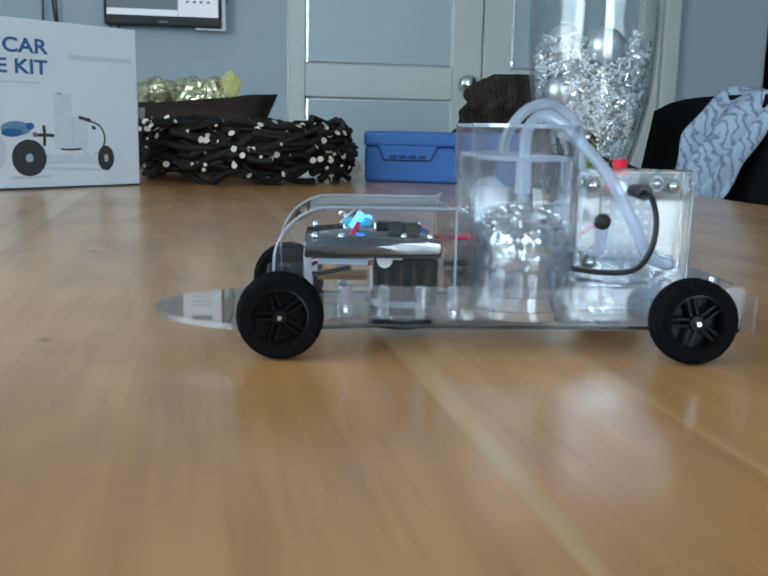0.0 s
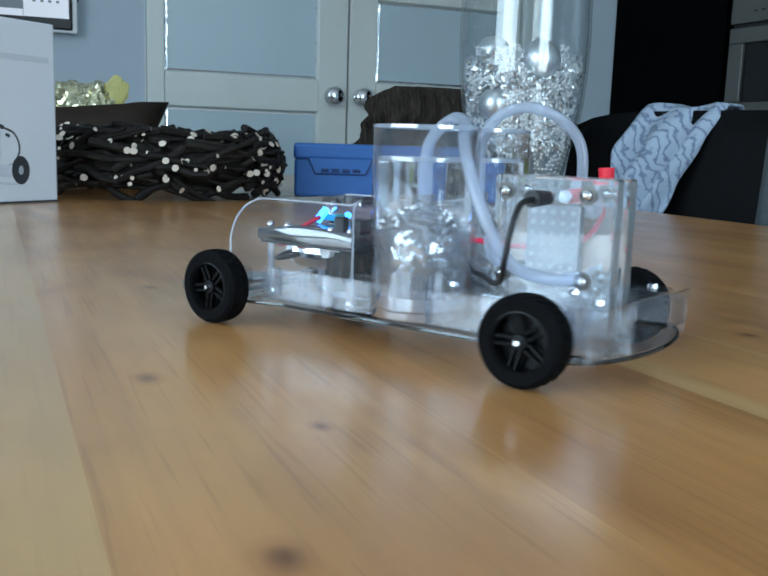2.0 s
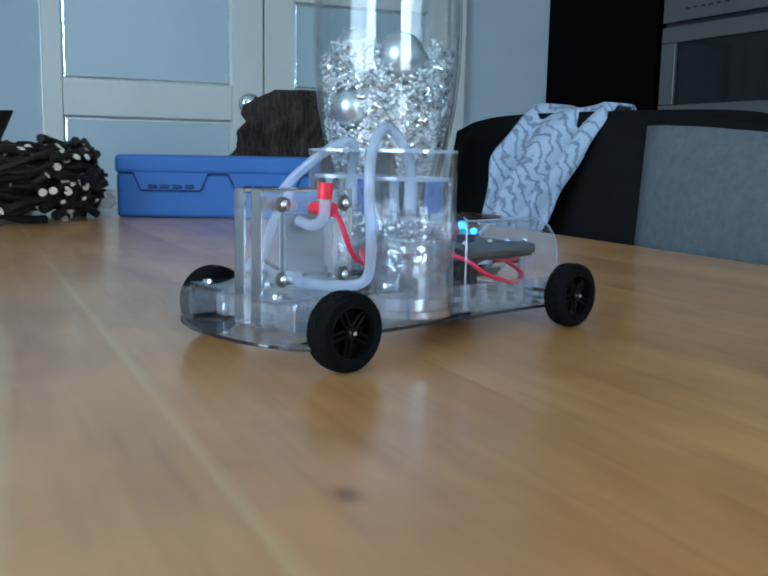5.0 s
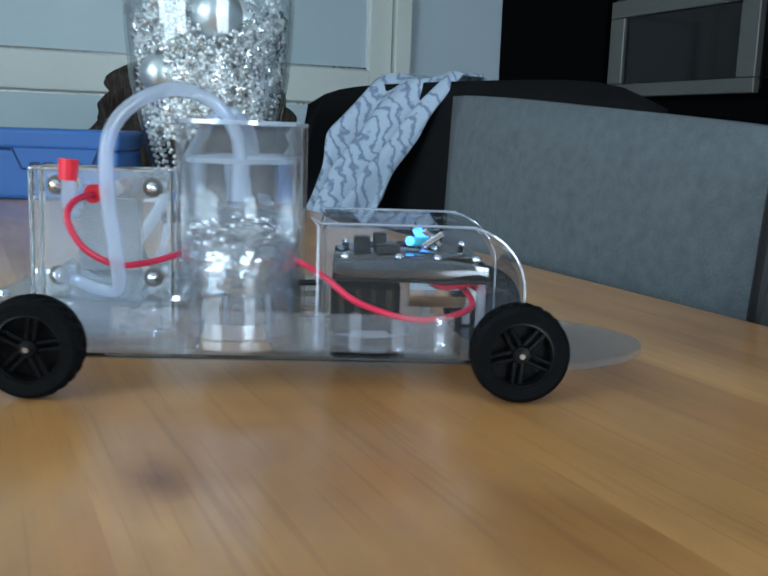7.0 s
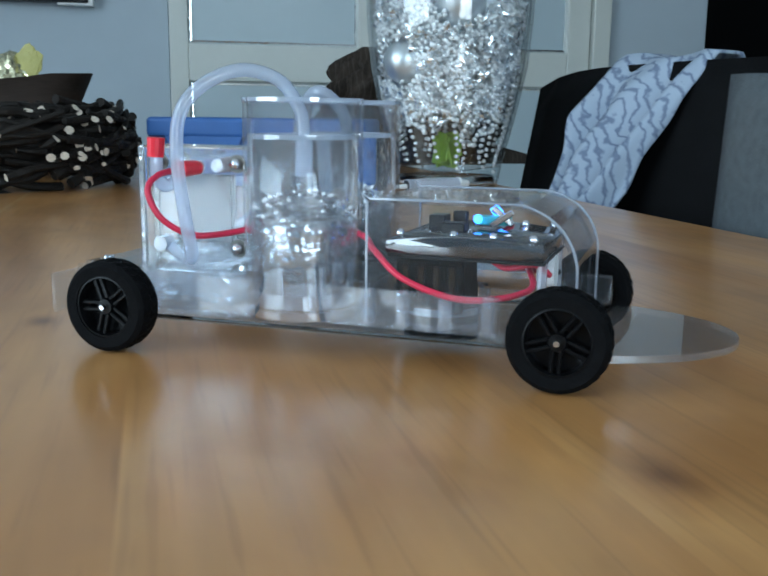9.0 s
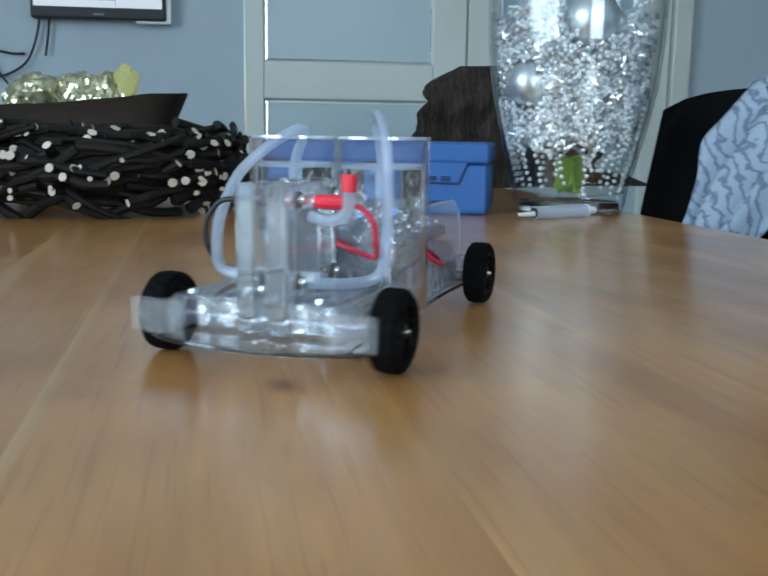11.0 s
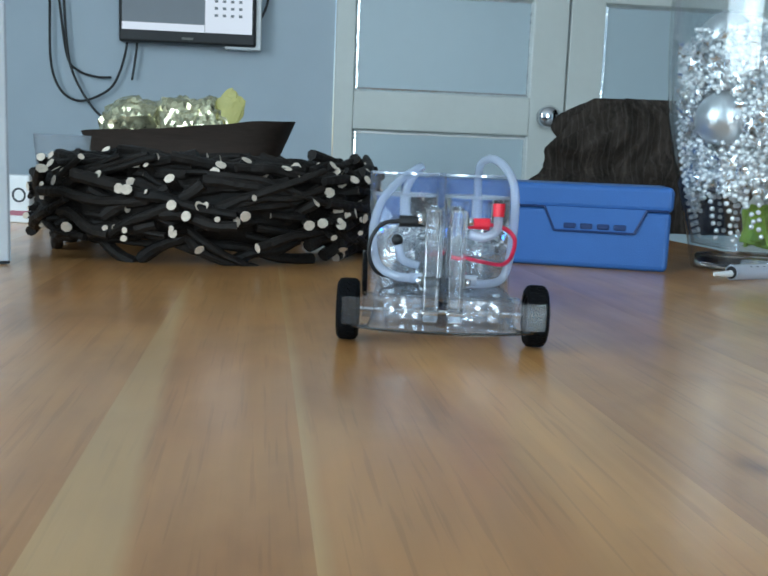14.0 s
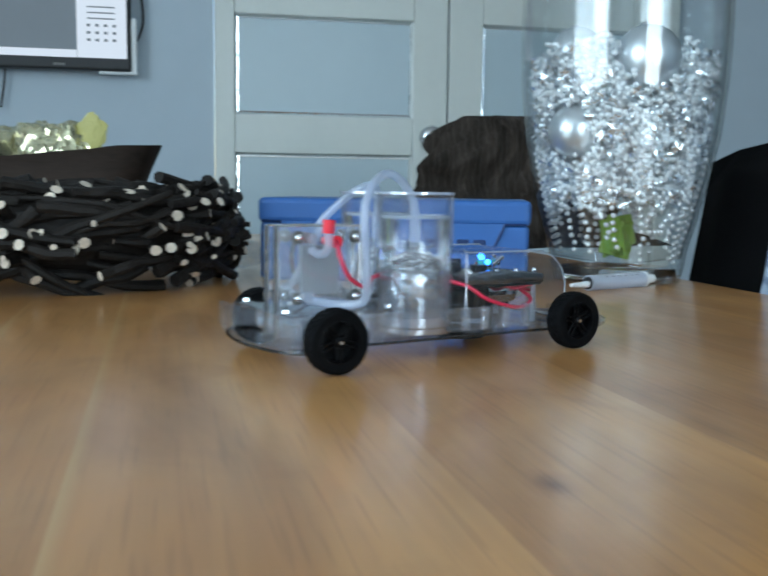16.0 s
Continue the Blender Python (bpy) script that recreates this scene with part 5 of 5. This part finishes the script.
def plumbing():
    part("gas_tube", tube(((-0.001, 0.012, 0.033), (0.002, 0.024, 0.0335), (0.013, 0.0335, 0.038), (0.022, 0.037, 0.052), (0.031, 0.034, 0.068), (0.039, 0.026, 0.079), (0.045, 0.0165, 0.0865), (0.052, 0.0125, 0.0885), (0.0575, 0.0165, 0.083), (0.059, 0.0202, 0.075), (0.059, 0.0202, 0.058)), 0.0023, 14), M_TUBE, car, "milky silicone tube looping to the tank", smooth=True)
    part("gas_tube", tube(((0.002, -0.012, 0.031), (0.014, -0.023, 0.0295), (0.0225, -0.0325, 0.032), (0.0225, -0.036, 0.045), (0.0205, -0.037, 0.065), (0.0215, -0.036, 0.08), (0.028, -0.032, 0.0895), (0.039, -0.0255, 0.0945), (0.05, -0.0205, 0.0915), (0.057, -0.0198, 0.083), (0.059, -0.0202, 0.075), (0.059, -0.0202, 0.058)), 0.0023, 14), M_TUBE, car, "milky silicone tube looping to the tank", smooth=True)
    part("vent_tube", tube(((0.004, -0.012, 0.056), (0.005, -0.02, 0.0545), (0.0058, -0.0262, 0.058), (0.006, -0.027, 0.066)), 0.0024, 12), M_TUBE, car, smooth=True)
    part("tube_cap", cyl(0.0029, 0.0031, 0.0066, pose(0.006, -0.027, 0.0685, 0, 4), 14), M_RED, car, "red rubber stopper")
    part("vent_tube", tube(((0.028, 0.012, 0.036), (0.028, 0.0205, 0.039), (0.0285, 0.0235, 0.047)), 0.0024, 12), M_TUBE, car, smooth=True)
    part("tube_cap", ball(0.0032, (0.0285, 0.024, 0.0495)), M_BLACK, car, "black rubber stopper", smooth=True)
    part("plug", cyl(0.0026, 0.0031, 0.013, pose(0.0125, -0.0168, 0.0608, 90), 14), M_RED, car, "red banana plug")
    part("plug", cyl(0.0031, 0.0026, 0.013, pose(0.0125, 0.0168, 0.0608, 90), 14), M_BLACK, car, "black banana plug")
    part("wire", tube(((0.0125, -0.0225, 0.0608), (0.009, -0.031, 0.059), (0.008, -0.036, 0.054), (0.0125, -0.0355, 0.045), (0.0216, -0.032, 0.0393), (0.03, -0.024, 0.039), (0.042, -0.008, 0.041), (0.059, 0.0, 0.041), (0.076, -0.008, 0.039), (0.087, -0.026, 0.0365), (0.099, -0.0315, 0.0287), (0.119, -0.0312, 0.0235), (0.137, -0.02, 0.026), (0.134, -0.008, 0.033)), 0.0011, 8), M_REDW, car, "thin red wire", smooth=True)
    part("wire", tube(((0.0125, 0.0225, 0.0608), (0.0125, 0.0315, 0.059), (0.0125, 0.0375, 0.051), (0.014, 0.038, 0.0405), (0.018, 0.033, 0.0325), (0.027, 0.022, 0.0295), (0.042, 0.006, 0.0295), (0.059, 0.0, 0.0295), (0.086, 0.002, 0.0295)), 0.0011, 8), M_BLACK, car, "thin black wire", smooth=True)


def hood():
    prof = [(0.0855, 0.0135)] + [(0.0855, 0.053), (0.0865, 0.054)] + arc(0.132, 0.033, 0.021, 90, 0)[0:] + [(0.153, 0.0135)]
    inner = [(x - 0.0013 if x > 0.12 else x + 0.0013, z - 0.0013 if z > 0.03 else z) for x, z in prof][::-1]
    w = 0.0295
    h = part("hood", prism(prof + inner, -w, w), M_HOOD, car, "clear hood with rounded front")
    for s in (-1, 1):
        part("hood_side", prism(prof, s * w, s * (w + 0.0012)), M_HOOD, h)
        part("hood_edge", tube([(x, s * (w + 0.0006), z) for x, z in prof], 0.00045, 6, n=2), M_EDGE, h)
    slab = [(0.09, 0.0358)] + [(0.116 + 0.026 * u, 0.0405 + 0.0022 * (1 - u * u)) for u in (-1, -0.75, -0.5, -0.25, 0, 0.25, 0.5, 0.75, 1)] + [(0.142, 0.0358)]
    bm = prism(slab, -0.025, 0.025)
    bm.normal_update()
    bmesh.ops.bevel(bm, geom=[e for e in bm.edges if e.calc_face_angle(0) > 0.5], offset=0.0006, segments=2, affect="EDGES", profile=0.5)
    part("electronics_tray", bm, M_SLAB, car, "glossy black electronics tray with an arched top", smooth=True)
    part("circuit_board", box(0.052, 0.046, 0.0012, (0.116, 0, 0.0349), 0.0003, segs=1), M_PCB, car, "dark circuit board")
    part("gearbox", box(0.024, 0.026, 0.019, (0.1015, 0, 0.0234), 0.002), M_GEAR, car, "dark motor gearbox")
    for k in range(4):
        part("gear_tooth", box(0.0022, 0.0268, 0.012, (0.0935 + 0.0054 * k, 0, 0.0245), 0.0004, segs=1), M_BRONZE, car)
    part("motor", cyl(0.0075, 0.0075, 0.02, pose(0.127, 0, 0.0295, 0, 90), 20), M_CHROME, car, "silver electric motor", smooth=False)
    part("motor_cap", cyl(0.0055, 0.0055, 0.006, pose(0.1395, 0, 0.0295, 0, 90), 16), M_WPLAST, car)
    part("cog", cyl(0.003, 0.003, 0.003, pose(0.111, 0.0148, 0.0325, 90), 16), M_WPLAST, car, "white plastic cog")
    part("cog_shaft", cyl(0.0009, 0.0009, 0.008, pose(0.108, 0.0155, 0.0335, 0, 90), 10), M_WPLAST, car)
    part("drive_turret", cyl(0.0135, 0.0125, 0.0125, pose(0.103, 0, 0.0106), 28), M_TURRET, car, "black swivelling drive under the gearbox")
    part("drive_ring", lathe([(0.0142, 0.0132), (0.0142, 0.0158), (0.011, 0.0158), (0.011, 0.0132)], 28, closed=True), M_EDGE, car, m=pose(0.103, 0, 0))
    for x, y in ((0.094, 0.021), (0.094, -0.021), (0.138, 0.021), (0.138, -0.021), (0.104, 0.021), (0.112, -0.021), (0.128, 0.021), (0.125, -0.021)):
        part("solder_stud", ball(0.0016, (x, y, 0.0423), u=10, v=6), M_CHROME, car, smooth=True)
    for x, y, sx, sy, h2 in ((0.1, 0.006, 0.006, 0.008, 0.005), (0.109, -0.008, 0.008, 0.006, 0.004), (0.1065, 0.011, 0.005, 0.004, 0.006)):
        part("chip", box(sx, sy, h2, (x, y, 0.0412 + h2 / 2), 0.0004, segs=1), M_BLACK, car)
    part("led", cyl(0.0017, 0.0017, 0.007, pose(0.1215, 0.006, 0.0468, 12, -35), 12), M_LED, car, "lit blue indicator lamp")
    part("led", ball(0.0016, (0.1165, -0.006, 0.0464), u=12, v=8), M_LED, car, "lit blue indicator lamp")
    part("connector", box(0.011, 0.006, 0.003, (0.121, 0.0, 0.0456), 0.0006), M_TEAL, car, "teal wire connector", m=pose(0, 0, 0))
    for k, a in enumerate((-35, 40)):
        part("wire_clip", box(0.009, 0.0014, 0.0022, (0, 0, 0), 0.0004, segs=1), M_CHROME, car, "bent silver wire clip", pose(0.1245, -0.005 + 0.0016 * k, 0.0466 + 0.0007 * k, 0, a, 20 * k))
    part("wire", tube(((0.134, 0.006, 0.034), (0.139, 0.014, 0.033), (0.134, 0.021, 0.036), (0.126, 0.019, 0.04), (0.121, 0.008, 0.046)), 0.001, 8), M_REDW, car, "thin red wire", smooth=True)
    part("wire", tube(((0.134, -0.006, 0.034), (0.142, -0.012, 0.03), (0.138, -0.018, 0.034), (0.128, -0.016, 0.032), (0.12, -0.012, 0.036)), 0.001, 8), M_REDW, car, "thin red wire", smooth=True)
    part("wire", tube(((0.134, 0.003, 0.031), (0.142, 0.008, 0.028), (0.138, 0.016, 0.027), (0.124, 0.018, 0.03)), 0.001, 8), M_BLACK, car, "thin black wire", smooth=True)
    for x, y in ((0.1405, 0.0175), (0.1405, -0.0175)):
        part("stand_off", cyl(0.0016, 0.0016, 0.027, pose(x, y, 0.0262), 10), M_EDGE, car)


def wheel_meshes():
    w2 = 0.0052
    # tyre turned about z, with staggered tread; laid on its side by the wheel's pose
    prof = ((0.0105, -w2, 0), (0.0138, -w2 - 0.0002, 0), (0.0153, -w2 + 0.0010, 0), (0.0157, -w2 + 0.0024, 1), (0.0158, -0.0005, 1), (0.0158, 0.0005, -1), (0.0157, w2 - 0.0024, -1), (0.0153, w2 - 0.0010, 0), (0.0138, w2 + 0.0002, 0), (0.0105, w2, 0))
    tyre, n, rings = bmesh.new(), 96, []
    for q, z, tread in prof:
        ring = []
        for i in range(n):
            dip = 0.0005 if tread and (i + (2 if tread < 0 else 0)) % 4 < 2 else 0.0
            a = 2 * math.pi * i / n
            ring.append(tyre.verts.new(((q - dip) * math.cos(a), (q - dip) * math.sin(a), z)))
        rings.append(ring)
    for a, c in zip(rings, rings[1:] + rings[:1]):
        for i in range(n):
            tyre.faces.new((a[i], a[(i + 1) % n], c[(i + 1) % n], c[i]))
    bmesh.ops.recalc_face_normals(tyre, faces=tyre.faces)
    rim = lathe([(0.0, -0.0015), (0.0096, -0.0015), (0.0096, -0.0045), (0.0107, -0.0045), (0.0107, 0.0048), (0.0098, 0.005), (0.0095, 0.0035), (0.0095, -0.0005), (0.0031, -0.0005), (0.003, 0.003), (0.0026, 0.0044), (0.0, 0.0046)], 48)
    return tyre, rim


def wheels():
    made = []
    tyre_bm, rim_bm = wheel_meshes()
    proto = None
    for x, y in ((0.0, TRACK_R / 2), (0.0, -TRACK_R / 2), (WB, TRACK_F / 2), (WB, -TRACK_F / 2)):
        if proto is None:
            w = part("wheel", rim_bm, M_RIM, car, "black five-spoke wheel")
            t = part("tyre", tyre_bm, M_RUBBER, w, "treaded black rubber tyre")
            c = part("axle_end", cyl(0.0012, 0.0009, 0.0016, pose(0, 0, 0.0053), 12), M_CHROME, w)
            sp = box(0.0072, 0.0012, 0.0022, (0.0061, 0, 0.0024), 0.0003, segs=1)
            me = bpy.data.meshes.new("spoke")
            sp.to_mesh(me)
            sp.free()
            me.materials.append(M_RIM)
            proto = (w.data, t.data, c.data, me)
        else:
            w = new("wheel", proto[0])
            w.parent, w["label"] = car, "black five-spoke wheel"
            for nm, me, lb in (("tyre", proto[1], "treaded black rubber tyre"), ("axle_end", proto[2], "")):
                q = new(nm, me)
                q.parent = w
                if lb:
                    q["label"] = lb
        for k in range(5):
            for d in (-1, 1):
                q = new("spoke", proto[3])
                q.parent, q.matrix_basis = w, pose(0, 0, 0, 0, 0, 72 * k) @ pose(0, d * 0.0012, 0)
        w.matrix_basis = pose(x, y, WR) @ pose(0, 0, 0, -90 if y > 0 else 90)
        made.append((w, x, y))
    return made


chassis()
tank(0.0203)
tank(-0.0203)
fuel_cell()
plumbing()
hood()
WHEELS = wheels()
# clear panes let the daylight through to the table
for ob in bpy.data.objects:
    if ob.type == "MESH" and ob.data.materials and ob.data.materials[0] in (M_SHEET, M_SIDE, M_BLOCK, M_HOOD, M_SMOKE, M_WATER, M_NOSE, M_DOME, M_GUARD, M_ACRYL, M_PLATE):
        ob.visible_shadow = False

# ---- movement ----


def car_at(t):
    ts = [r[0] for r in CAR_ROWS]
    return [float(np.interp(t, ts, [r[k] for r in CAR_ROWS])) for k in (1, 2, 3)]


def motions():
    walk(car, [(t, pose(x, y, TZ, 0, 0, a)) for t, x, y, a in CAR_ROWS])
    steps = [k * 0.2 for k in range(81)]
    for w, wx, wy in WHEELS:
        spin, last, rows = 0.0, None, []
        for t in steps:
            x, y, a = car_at(t)
            c, s = math.cos(radians(a)), math.sin(radians(a))
            here = Vector((x + wx * c - wy * s, y + wx * s + wy * c))
            if last is not None:
                spin += math.degrees((here - last).dot(Vector((c, s))) / WR)
            last = here
            rows.append((t, pose(wx, wy, WR) @ pose(0, 0, 0, 0, spin, 0) @ pose(0, 0, 0, -90 if wy > 0 else 90)))
        walk(w, rows)


motions()
